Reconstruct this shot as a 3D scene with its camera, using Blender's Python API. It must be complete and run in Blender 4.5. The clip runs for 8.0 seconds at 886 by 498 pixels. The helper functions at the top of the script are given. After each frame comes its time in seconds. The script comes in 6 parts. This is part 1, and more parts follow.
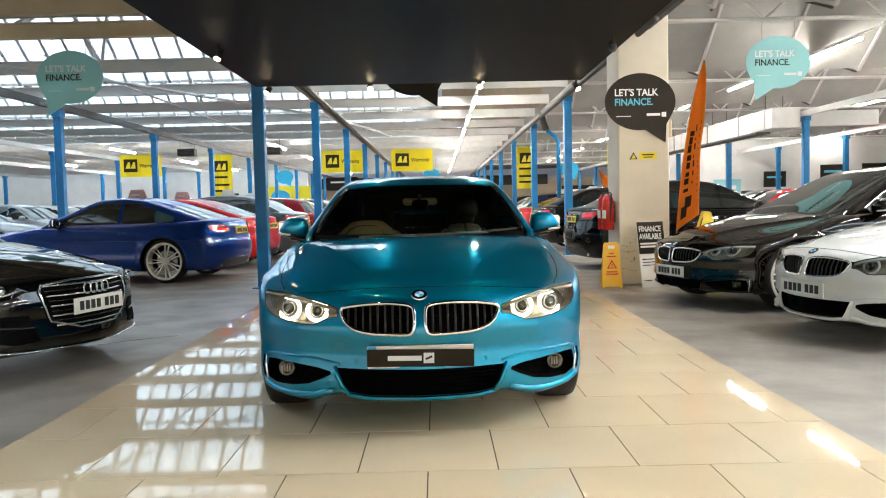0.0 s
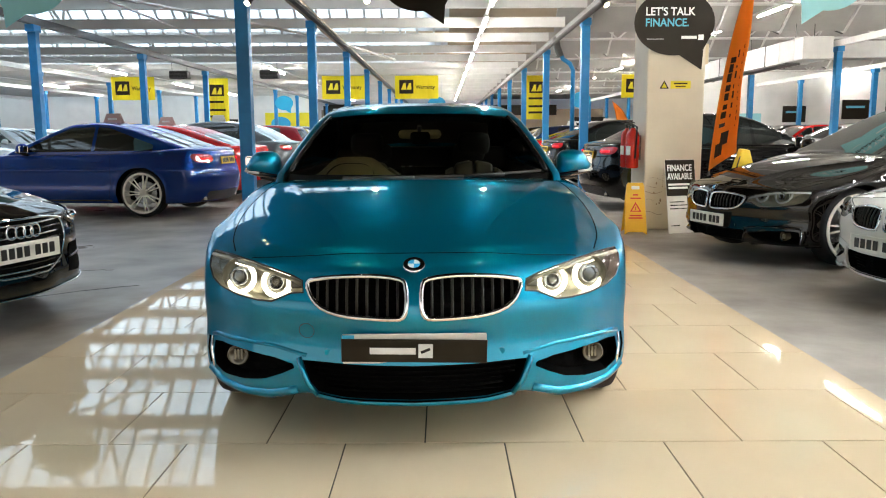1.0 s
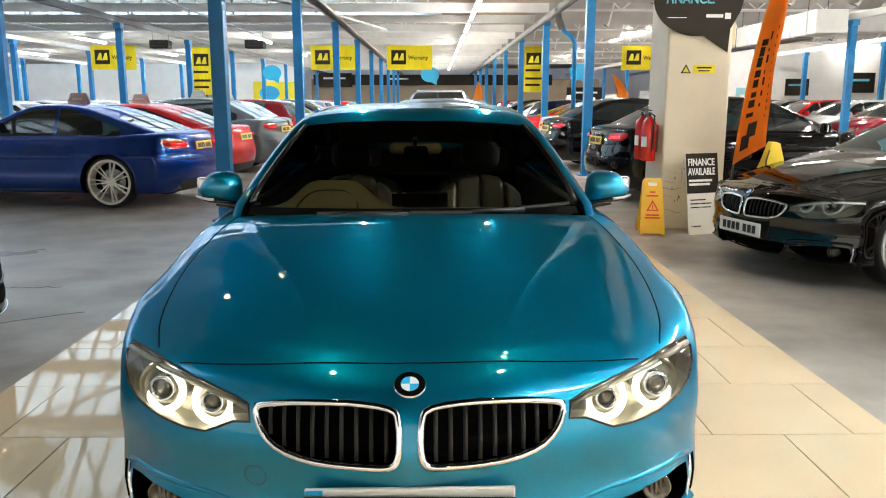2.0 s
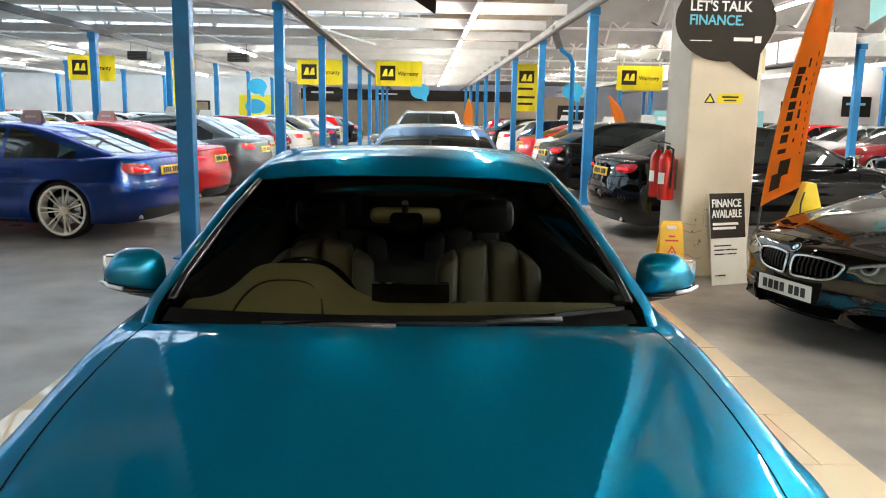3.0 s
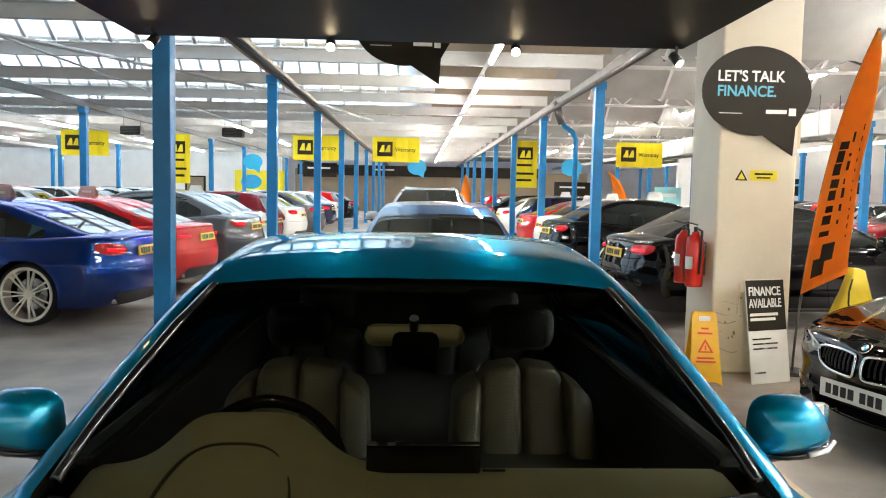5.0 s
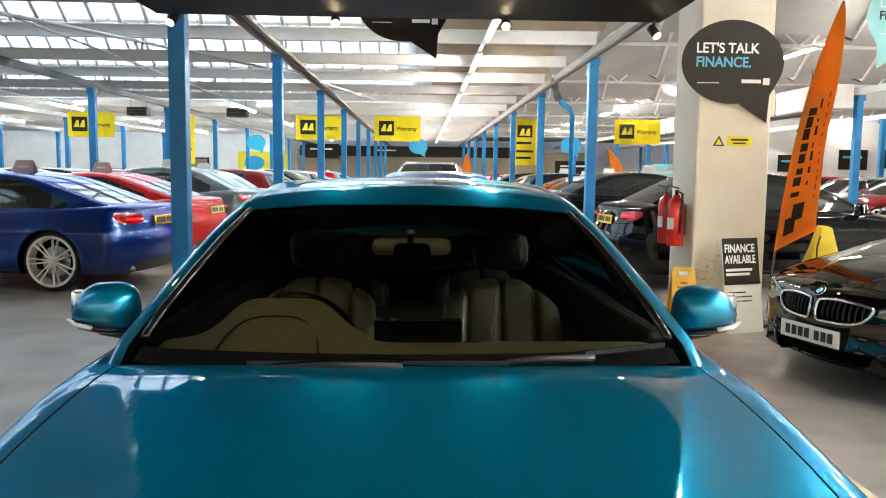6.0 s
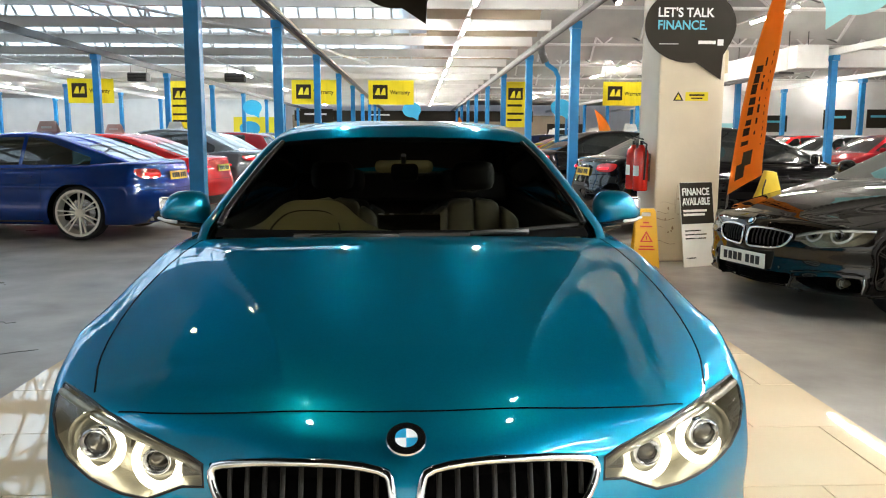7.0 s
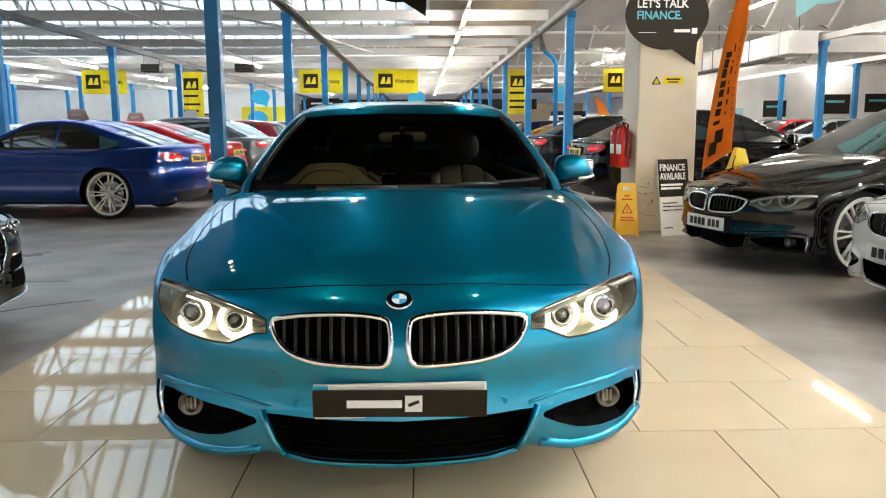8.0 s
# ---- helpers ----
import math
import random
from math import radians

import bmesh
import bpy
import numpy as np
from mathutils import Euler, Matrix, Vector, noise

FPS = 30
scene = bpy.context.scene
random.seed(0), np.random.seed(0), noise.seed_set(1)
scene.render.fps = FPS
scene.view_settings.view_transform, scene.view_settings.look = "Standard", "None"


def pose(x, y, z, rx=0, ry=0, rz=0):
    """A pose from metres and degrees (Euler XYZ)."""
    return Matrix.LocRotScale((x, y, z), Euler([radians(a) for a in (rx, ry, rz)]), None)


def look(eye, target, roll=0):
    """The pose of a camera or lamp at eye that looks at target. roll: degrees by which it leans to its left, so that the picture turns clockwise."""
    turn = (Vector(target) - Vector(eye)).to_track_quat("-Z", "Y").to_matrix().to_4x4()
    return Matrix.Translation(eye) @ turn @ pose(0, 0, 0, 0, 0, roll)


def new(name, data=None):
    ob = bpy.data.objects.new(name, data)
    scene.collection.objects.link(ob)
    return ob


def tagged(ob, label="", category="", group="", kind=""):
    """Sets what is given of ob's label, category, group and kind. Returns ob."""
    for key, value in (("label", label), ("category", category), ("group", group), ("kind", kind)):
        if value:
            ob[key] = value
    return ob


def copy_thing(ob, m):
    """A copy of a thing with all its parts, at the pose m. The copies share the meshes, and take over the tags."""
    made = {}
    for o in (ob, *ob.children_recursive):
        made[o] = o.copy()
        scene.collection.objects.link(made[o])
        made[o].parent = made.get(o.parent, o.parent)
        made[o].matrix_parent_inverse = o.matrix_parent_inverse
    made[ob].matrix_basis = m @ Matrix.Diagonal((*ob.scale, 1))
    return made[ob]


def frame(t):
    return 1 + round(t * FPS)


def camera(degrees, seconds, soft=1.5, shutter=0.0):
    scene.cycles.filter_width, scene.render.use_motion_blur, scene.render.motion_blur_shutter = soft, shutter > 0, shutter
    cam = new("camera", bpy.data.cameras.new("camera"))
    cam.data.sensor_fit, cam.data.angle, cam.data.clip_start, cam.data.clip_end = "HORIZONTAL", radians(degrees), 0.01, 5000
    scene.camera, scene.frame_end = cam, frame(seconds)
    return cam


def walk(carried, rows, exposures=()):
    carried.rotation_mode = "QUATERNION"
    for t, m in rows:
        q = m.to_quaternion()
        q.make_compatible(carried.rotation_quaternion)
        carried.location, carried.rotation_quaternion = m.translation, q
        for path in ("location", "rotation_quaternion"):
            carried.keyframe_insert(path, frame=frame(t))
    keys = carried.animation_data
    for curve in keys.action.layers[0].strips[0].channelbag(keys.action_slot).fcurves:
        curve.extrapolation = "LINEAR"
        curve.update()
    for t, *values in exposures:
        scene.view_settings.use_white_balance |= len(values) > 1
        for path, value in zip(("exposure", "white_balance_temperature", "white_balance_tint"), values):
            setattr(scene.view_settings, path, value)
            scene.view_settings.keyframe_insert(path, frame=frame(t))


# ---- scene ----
cam = camera(59.1, 8.0, 1.1)
PATH = [
    (0, (-0.019, -0.238, 1.137), (-0.006, 1.759, 1.024), -1.3),
    (0.5, (-0.009, 0.28, 1.147), (-0.02, 2.273, 0.975), -0.8),
    (1, (-0.012, 0.814, 1.162), (-0.011, 2.793, 0.872), -0.3),
    (1.2, (-0.004, 1.039, 1.179), (-0.002, 3.012, 0.849), -0.4),
    (2.3, (-0.065, 2.092, 1.446), (-0.034, 4.057, 1.074), 0.3),
    (2.5, (-0.027, 2.357, 1.456), (0.006, 4.323, 1.089), 0.6),
    (3, (-0.088, 2.798, 1.526), (-0.033, 4.768, 1.19), 1.0),
    (3.5, (-0.1, 3.181, 1.583), (-0.037, 5.16, 1.305), 1.0),
    (4, (-0.118, 3.519, 1.627), (-0.067, 5.507, 1.411), 1.0),
    (4.2, (-0.144, 3.62, 1.627), (-0.09, 5.611, 1.439), 1.0),
    (5.3, (-0.141, 3.595, 1.49), (-0.076, 5.589, 1.344), 1.2),
    (5.5, (-0.124, 3.467, 1.458), (-0.066, 5.46, 1.299), 1.1),
    (6, (-0.118, 3.074, 1.406), (-0.06, 5.064, 1.213), 0.7),
    (6.5, (-0.118, 2.619, 1.343), (-0.047, 4.603, 1.105), 0.6),
    (7, (-0.098, 2.128, 1.287), (-0.027, 4.107, 1.008), 0.2),
    (7.5, (-0.092, 1.674, 1.255), (-0.018, 3.651, 0.965), -0.3),
    (8, (-0.045, 1.285, 1.211), (0.008, 3.261, 0.905), -0.3),
]
walk(cam, [(t, look(eye, target, roll)) for t, eye, target, roll in PATH], [(0.0, 0.28), (1.2, 0.32), (3.0, 0.50), (5.5, 0.52), (7.5, 0.38), (8.0, 0.32)])

# ---- light ----
world = bpy.data.worlds.new("sky")
scene.world = world
world.use_nodes = True
_wn = world.node_tree.nodes
_sky = _wn.new("ShaderNodeTexSky")
_sky.sky_type, _sky.sun_disc = "NISHITA", False
_sky.sun_elevation, _sky.sun_rotation = radians(40), radians(160)
world.node_tree.links.new(_sky.outputs[0], _wn["Background"].inputs[0])
_wn["Background"].inputs[1].default_value = 0.07

# The skylights' daylight: area lamps lying in the glazed roof slopes
SKY_POWER, FILL_POWER, SPOT_POWER, TUBE_GLOW, HALO_GLOW = 2100.0, 380.0, 36.0, 190.0, 4.6


def area_lamp(name, m, sx, sy, power, colour):
    d = bpy.data.lights.new(name, "AREA")
    d.shape, d.size, d.size_y, d.energy, d.color = "RECTANGLE", sx, sy, power, colour
    ob = new(name, d)
    ob.matrix_world = m
    return ob


def spot_lamp(name, eye, target, power, colour, angle=70):
    d = bpy.data.lights.new(name, "SPOT")
    d.energy, d.color, d.spot_size, d.spot_blend, d.shadow_soft_size = power, colour, radians(angle), 0.6, 0.03
    ob = new(name, d)
    ob.matrix_world = look(eye, target)
    return ob


# ---- materials ----
def mat(name, col, rough=0.5, metal=0.0, vary=0.0, scale=6.0, bump=0.0, bscale=60.0, coat=0.0, col2=None, rvary=0.0, per=0.0, emit=0.0, spec=0.5):
    m = bpy.data.materials.new(name)
    m.use_nodes = True
    nt = m.node_tree
    b = nt.nodes["Principled BSDF"]
    b.inputs["Base Color"].default_value = (*col, 1)
    b.inputs["Roughness"].default_value = rough
    b.inputs["Metallic"].default_value = metal
    b.inputs["Coat Weight"].default_value = coat
    b.inputs["Coat Roughness"].default_value = 0.03
    b.inputs["Specular IOR Level"].default_value = spec
    if emit:
        b.inputs["Emission Color"].default_value = (*col, 1)
        b.inputs["Emission Strength"].default_value = emit
    tc = nt.nodes.new("ShaderNodeTexCoord")
    if vary or rvary or per:
        n1 = nt.nodes.new("ShaderNodeTexNoise")
        n1.inputs["Scale"].default_value, n1.inputs["Detail"].default_value = scale, 6
        n2 = nt.nodes.new("ShaderNodeTexNoise")
        n2.inputs["Scale"].default_value, n2.inputs["Detail"].default_value = scale * 0.17, 4
        for n in (n1, n2):
            nt.links.new(tc.outputs["Object"], n.inputs["Vector"])
        mix = nt.nodes.new("ShaderNodeMath")
        mix.operation = "ADD"
        nt.links.new(n1.outputs["Fac"], mix.inputs[0])
        nt.links.new(n2.outputs["Fac"], mix.inputs[1])
        rng = nt.nodes.new("ShaderNodeMapRange")
        rng.inputs["From Min"].default_value, rng.inputs["From Max"].default_value = 0.7, 1.3
        nt.links.new(mix.outputs[0], rng.inputs["Value"])
        last = rng.outputs[0]
        if per:
            info = nt.nodes.new("ShaderNodeObjectInfo")
            mx = nt.nodes.new("ShaderNodeMix")
            mx.inputs["Factor"].default_value = per
            nt.links.new(last, mx.inputs["A"])
            nt.links.new(info.outputs["Random"], mx.inputs["B"])
            last = mx.outputs["Result"]
        cm = nt.nodes.new("ShaderNodeMix")
        cm.data_type = "RGBA"
        dark = col2 or tuple(c * (1 - vary) for c in col)
        cm.inputs["A"].default_value, cm.inputs["B"].default_value = (*dark, 1), (*col, 1)
        nt.links.new(last, cm.inputs["Factor"])
        nt.links.new(cm.outputs["Result"], b.inputs["Base Color"])
        if rvary:
            rr = nt.nodes.new("ShaderNodeMapRange")
            rr.inputs["To Min"].default_value, rr.inputs["To Max"].default_value = rough + rvary, max(rough - rvary, 0.02)
            nt.links.new(last, rr.inputs["Value"])
            nt.links.new(rr.outputs[0], b.inputs["Roughness"])
    if bump:
        nb = nt.nodes.new("ShaderNodeTexNoise")
        nb.inputs["Scale"].default_value, nb.inputs["Detail"].default_value = bscale, 5
        nt.links.new(tc.outputs["Object"], nb.inputs["Vector"])
        bp = nt.nodes.new("ShaderNodeBump")
        bp.inputs["Strength"].default_value, bp.inputs["Distance"].default_value = bump, 0.01
        nt.links.new(nb.outputs["Fac"], bp.inputs["Height"])
        nt.links.new(bp.outputs[0], b.inputs["Normal"])
    return m


def glass(name, tint, rough=0.0, ior=1.45):
    """Thin window glass: a tinted see-through layer under a Fresnel gloss."""
    m = bpy.data.materials.new(name)
    m.use_nodes = True
    nt = m.node_tree
    nt.nodes.remove(nt.nodes["Principled BSDF"])
    tr, gl, fr, mx = (nt.nodes.new(k) for k in ("ShaderNodeBsdfTransparent", "ShaderNodeBsdfGlossy", "ShaderNodeFresnel", "ShaderNodeMixShader"))
    tr.inputs[0].default_value, gl.inputs["Roughness"].default_value, fr.inputs[0].default_value = (*tint, 1), rough, ior
    nt.links.new(fr.outputs[0], mx.inputs[0])
    nt.links.new(tr.outputs[0], mx.inputs[1])
    nt.links.new(gl.outputs[0], mx.inputs[2])
    nt.links.new(mx.outputs[0], nt.nodes["Material Output"].inputs[0])
    return m


def paint(name, col, metal=0.4, rough=0.3):
    """Car paint: tinted flakes under a clear coat."""
    m = mat(name, col, rough, metal, vary=0.12, scale=900, coat=1.0, spec=0.0)
    top = max(col)
    m.node_tree.nodes["Principled BSDF"].inputs["Specular Tint"].default_value = (*(min(1.0, c / top * 0.75) for c in col), 1)
    return m


TEAL = paint("teal_metallic_paint", (0.002, 0.235, 0.385), 0.82, 0.33)
TEAL.node_tree.nodes["Principled BSDF"].inputs["Coat Roughness"].default_value = 0.025
TEAL.node_tree.nodes["Principled BSDF"].inputs["Coat IOR"].default_value = 1.5
P_BLUE = paint("blue_car_paint", (0.002, 0.030, 0.19), 0.6, 0.28)
P_RED = paint("red_car_paint", (0.55, 0.012, 0.012), 0.05)
P_BLACK = paint("black_car_paint", (0.002, 0.002, 0.0025), 0.0, 0.4)
P_BROWN = paint("dark_brown_black_paint", (0.006, 0.0045, 0.0035), 0.0, 0.4)
P_WHITE = paint("white_car_paint", (0.78, 0.76, 0.72), 0.0)
P_SILVER = paint("silver_car_paint", (0.42, 0.43, 0.44), 0.3)
P_GREY = paint("grey_car_paint", (0.10, 0.105, 0.11), 0.3)
P_NAVY = paint("navy_car_paint", (0.012, 0.02, 0.06), 0.4)
# blue made lighter: the bonnet's reflections are put into the colour
P_PALED = paint("blue_paint_paled_by_reflection", (0.12, 0.20, 0.33), 0.4)
P_MAROON = paint("dark_red_car_paint", (0.22, 0.01, 0.015), 0.3)
CHROME = mat("chrome", (0.82, 0.82, 0.82), 0.08, 1.0, rvary=0.04, scale=30)
DARKCHROME = mat("satin_metal", (0.35, 0.35, 0.36), 0.25, 1.0, rvary=0.06, scale=30)
LAMPGLASS = mat("smoky_projector_glass", (0.10, 0.085, 0.06), 0.08, 0.4, vary=0.4, scale=40, coat=1.0)
BLACKGLOSS = mat("gloss_black_plastic", (0.006, 0.006, 0.006), 0.12, 0, rvary=0.05, scale=20)
BLACKPL = mat("black_plastic", (0.012, 0.012, 0.012), 0.5, 0, vary=0.4, scale=40, bump=0.2, bscale=400)
RUBBER = mat("tyre_rubber", (0.014, 0.014, 0.014), 0.75, 0, vary=0.4, scale=20, bump=0.3, bscale=120)
ALLOY = mat("alloy_wheel_silver", (0.88, 0.82, 0.71), 0.38, 0.1, vary=0.15, scale=12)
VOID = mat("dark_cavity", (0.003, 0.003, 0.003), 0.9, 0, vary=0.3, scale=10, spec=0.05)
G_HERO = glass("windscreen_glass", (0.90, 0.93, 0.86))
G_DARK = glass("tinted_glass", (0.28, 0.30, 0.30))
G_SIDE = glass("front_side_glass", (0.72, 0.75, 0.72))
# near-opaque tint, added to keep daylight off the rear seats
G_REAR = glass("dark_rear_glass", (0.03, 0.03, 0.03))
G_CAR = mat("dark_car_glass", (0.012, 0.016, 0.016), 0.03, 0, rvary=0.01, scale=3, coat=0.5)
G_LENS = glass("lamp_lens", (0.93, 0.94, 0.93))
TAIL = mat("red_tail_lamp", (0.62, 0.01, 0.015), 0.08, 0, vary=0.5, scale=30, coat=1.0)
TAILHOT = mat("bright_red_lamp", (0.8, 0.01, 0.02), 0.1, 0, vary=0.2, scale=40, coat=1.0, emit=1.2)
LAMPIN = mat("lamp_reflector", (0.20, 0.19, 0.15), 0.3, 0.7, vary=0.3, scale=25)
HEADBOWL = mat("bright_lamp_bowl", (0.36, 0.335, 0.255), 0.30, 0.5, vary=0.35, scale=18)
GUIDE = mat("clear_light_guide", (0.72, 0.72, 0.70), 0.2, 0.2, vary=0.1, scale=30, coat=0.5)
HALO = mat("glowing_lamp_ring", (1.0, 0.93, 0.74), 0.4, emit=HALO_GLOW)
PLATE_W = mat("white_plate", (0.75, 0.74, 0.68), 0.4, vary=0.08, scale=30)
PLATE_Y = mat("yellow_plate", (0.75, 0.50, 0.03), 0.4, vary=0.1, scale=30)
INK = mat("black_ink", (0.01, 0.01, 0.01), 0.5, vary=0.3, scale=60)
WHITEINK = mat("white_print", (0.82, 0.82, 0.82), 0.5, vary=0.06, scale=60)
CYANINK = mat("cyan_print", (0.10, 0.45, 0.62), 0.5, vary=0.06, scale=60)
DASH = mat("soft_dashboard", (0.25, 0.238, 0.148), 0.55, 0, vary=0.25, scale=9, bump=0.25, bscale=220)
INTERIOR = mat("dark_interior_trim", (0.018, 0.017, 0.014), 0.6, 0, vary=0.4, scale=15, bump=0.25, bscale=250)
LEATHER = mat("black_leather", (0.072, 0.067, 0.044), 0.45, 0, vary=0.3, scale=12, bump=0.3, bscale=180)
STEEL_BLUE = mat("blue_painted_steel", (0.004, 0.205, 0.50), 0.4, 0, vary=0.3, scale=5, bump=0.12, bscale=30, rvary=0.1)
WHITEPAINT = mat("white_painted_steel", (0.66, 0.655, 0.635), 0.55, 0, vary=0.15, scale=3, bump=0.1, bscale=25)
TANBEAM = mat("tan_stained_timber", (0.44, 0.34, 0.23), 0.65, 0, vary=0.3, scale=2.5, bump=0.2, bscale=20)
# cream; on the near beams it also carries the warm lamp light
CREAMWARM = mat("cream_paint_and_lamp_warmth", (0.72, 0.60, 0.40), 0.6, 0, vary=0.2, scale=3, bump=0.15, bscale=20)
ROOFSHEET = mat("grey_roof_sheeting", (0.45, 0.44, 0.415), 0.8, 0, vary=0.3, scale=1.2, bump=0.25, bscale=14)
ROOFTAN = mat("stained_cream_roof_boards", (0.42, 0.345, 0.25), 0.8, 0, vary=0.3, scale=1.4, bump=0.25, bscale=12)
WHITEWALL = mat("white_rendered_wall", (0.84, 0.84, 0.82), 0.75, 0, vary=0.14, scale=1.5, bump=0.2, bscale=25)
TANWALL = mat("tan_end_wall", (0.34, 0.27, 0.19), 0.8, 0, vary=0.3, scale=0.8, bump=0.2, bscale=20)
BLACKPANEL = mat("matt_black_soffit", (0.006, 0.0055, 0.0045), 0.5, 0, vary=0.35, scale=2, bump=0.1, bscale=50, spec=0.08)
SKYPANE = mat("wired_roof_glass", (0.82, 0.86, 0.88), 0.35, 0, vary=0.25, scale=1.1)
_pn = SKYPANE.node_tree
_tl, _mx = _pn.nodes.new("ShaderNodeBsdfTranslucent"), _pn.nodes.new("ShaderNodeMixShader")
_mx.inputs[0].default_value = 0.92
_pn.links.new(_pn.nodes["Principled BSDF"].inputs["Base Color"].links[0].from_socket, _tl.inputs[0])
_pn.links.new(_pn.nodes["Principled BSDF"].outputs[0], _mx.inputs[1])
_pn.links.new(_tl.outputs[0], _mx.inputs[2])
_pn.links.new(_mx.outputs[0], _pn.nodes["Material Output"].inputs[0])
CONDUIT = mat("grey_conduit", (0.12, 0.115, 0.11), 0.5, 0.4, vary=0.3, scale=10)
TUBE = mat("fluorescent_tube", (1.0, 0.96, 0.89), 0.4, emit=TUBE_GLOW)
SPOTGLOW = mat("spot_bulb", (1.0, 0.80, 0.48), 0.4, emit=30.0)
YELLOW = mat("yellow_banner", (0.80, 0.68, 0.02), 0.55, 0, vary=0.1, scale=2, bump=0.15, bscale=4)
YPLASTIC = mat("yellow_plastic", (0.80, 0.45, 0.01), 0.4, 0, vary=0.12, scale=8)
YFOIL = mat("yellow_fabric", (0.78, 0.58, 0.02), 0.6, 0, vary=0.2, scale=8)
ORANGE = mat("orange_flag_cloth", (0.86, 0.29, 0.02), 0.7, 0, vary=0.14, scale=4, bump=0.2, bscale=9)
BLACKBOARD = mat("black_sign_board", (0.020, 0.015, 0.009), 0.45, 0, vary=0.3, scale=4, spec=0.2)
CYANBOARD = mat("pale_teal_board", (0.30, 0.66, 0.70), 0.45, 0, vary=0.08, scale=3)
SKYBLUE = mat("bright_blue_board", (0.02, 0.38, 0.68), 0.45, 0, vary=0.08, scale=3)
FIRE_RED = mat("extinguisher_red", (0.62, 0.02, 0.012), 0.25, 0, vary=0.15, scale=10, coat=0.5)
PAPER = mat("white_paper", (0.80, 0.79, 0.75), 0.6, 0, vary=0.08, scale=6)
DUSTPINK = mat("faded_red_card", (0.62, 0.42, 0.38), 0.6, vary=0.15, scale=8)
WARNRED = mat("warning_red", (0.62, 0.03, 0.01), 0.5, vary=0.1, scale=20)
CONCRETE = mat("worn_concrete", (0.40, 0.355, 0.305), 0.42, 0, vary=0.0, scale=1.6, bump=0.25, bscale=9, col2=(0.20, 0.175, 0.148), rvary=0.16)
TILE = mat("polished_cream_tile", (0.73, 0.575, 0.385), 0.030, 0, scale=2.5, col2=(0.65, 0.505, 0.33), rvary=0.010, per=0.4, spec=0.24)
GROUT = mat("dark_grout", (0.07, 0.055, 0.035), 0.8, 0, vary=0.3, scale=20)
PLASTER = mat("scuffed_cream_plaster", (0.72, 0.66, 0.54), 0.7, 0, vary=0.12, scale=3, bump=0.2, bscale=18)
SCUFF = mat("brown_scuff", (0.40, 0.30, 0.20), 0.8, vary=0.4, scale=30)


# ---- mesh helpers ----
def mesh_object(name, verts, faces, material, smooth=False):
    me = bpy.data.meshes.new(name)
    me.from_pydata([tuple(map(float, v)) for v in verts], [], [tuple(map(int, f)) for f in faces])
    me.materials.append(material)
    if smooth:
        me.polygons.foreach_set("use_smooth", [True] * len(me.polygons))
    me.update()
    return new(name, me)


def from_bm(name, bm, material, smooth=False):
    me = bpy.data.meshes.new(name)
    bmesh.ops.recalc_face_normals(bm, faces=bm.faces[:])
    bm.to_mesh(me)
    bm.free()
    me.materials.append(material)
    if smooth:
        me.polygons.foreach_set("use_smooth", [True] * len(me.polygons))
    return new(name, me)


def under(ob, parent, label=""):
    ob.parent = parent
    if label:
        ob["label"] = label
    return ob


def part(name, bm, material, parent, label="", smooth=False):
    return under(from_bm(name, bm, material, smooth), parent, label)


def empty(name, m=Matrix()):
    ob = new(name)
    ob.matrix_world = m
    return ob


def box(x0, y0, z0, x1, y1, z1, bevel=0.0, bm=None):
    bm = bm or bmesh.new()
    geo = bmesh.ops.create_cube(bm, size=1, matrix=Matrix.LocRotScale(((x0 + x1) / 2, (y0 + y1) / 2, (z0 + z1) / 2), None, (x1 - x0, y1 - y0, z1 - z0)))
    if bevel:
        es = list({e for v in geo["verts"] for e in v.link_edges})
        bmesh.ops.bevel(bm, geom=es, offset=bevel, segments=2, affect="EDGES", profile=0.5)
    return bm


def bar(p, q, w, h, bm=None):
    """A straight bar of w by h from p to q."""
    bm = bm or bmesh.new()
    p, q = Vector(p), Vector(q)
    d = q - p
    rot = d.to_track_quat("Y", "Z").to_matrix().to_4x4()
    bmesh.ops.create_cube(bm, size=1, matrix=Matrix.Translation((p + q) / 2) @ rot @ Matrix.Diagonal((w, d.length, h, 1)))
    return bm


def rod(p, q, r, seg=12, bm=None, r2=None):
    bm = bm or bmesh.new()
    p, q = Vector(p), Vector(q)
    d = q - p
    rot = d.to_track_quat("Z", "Y").to_matrix().to_4x4()
    bmesh.ops.create_cone(bm, cap_ends=True, segments=seg, radius1=r, radius2=r if r2 is None else r2, depth=d.length, matrix=Matrix.Translation((p + q) / 2) @ rot)
    return bm


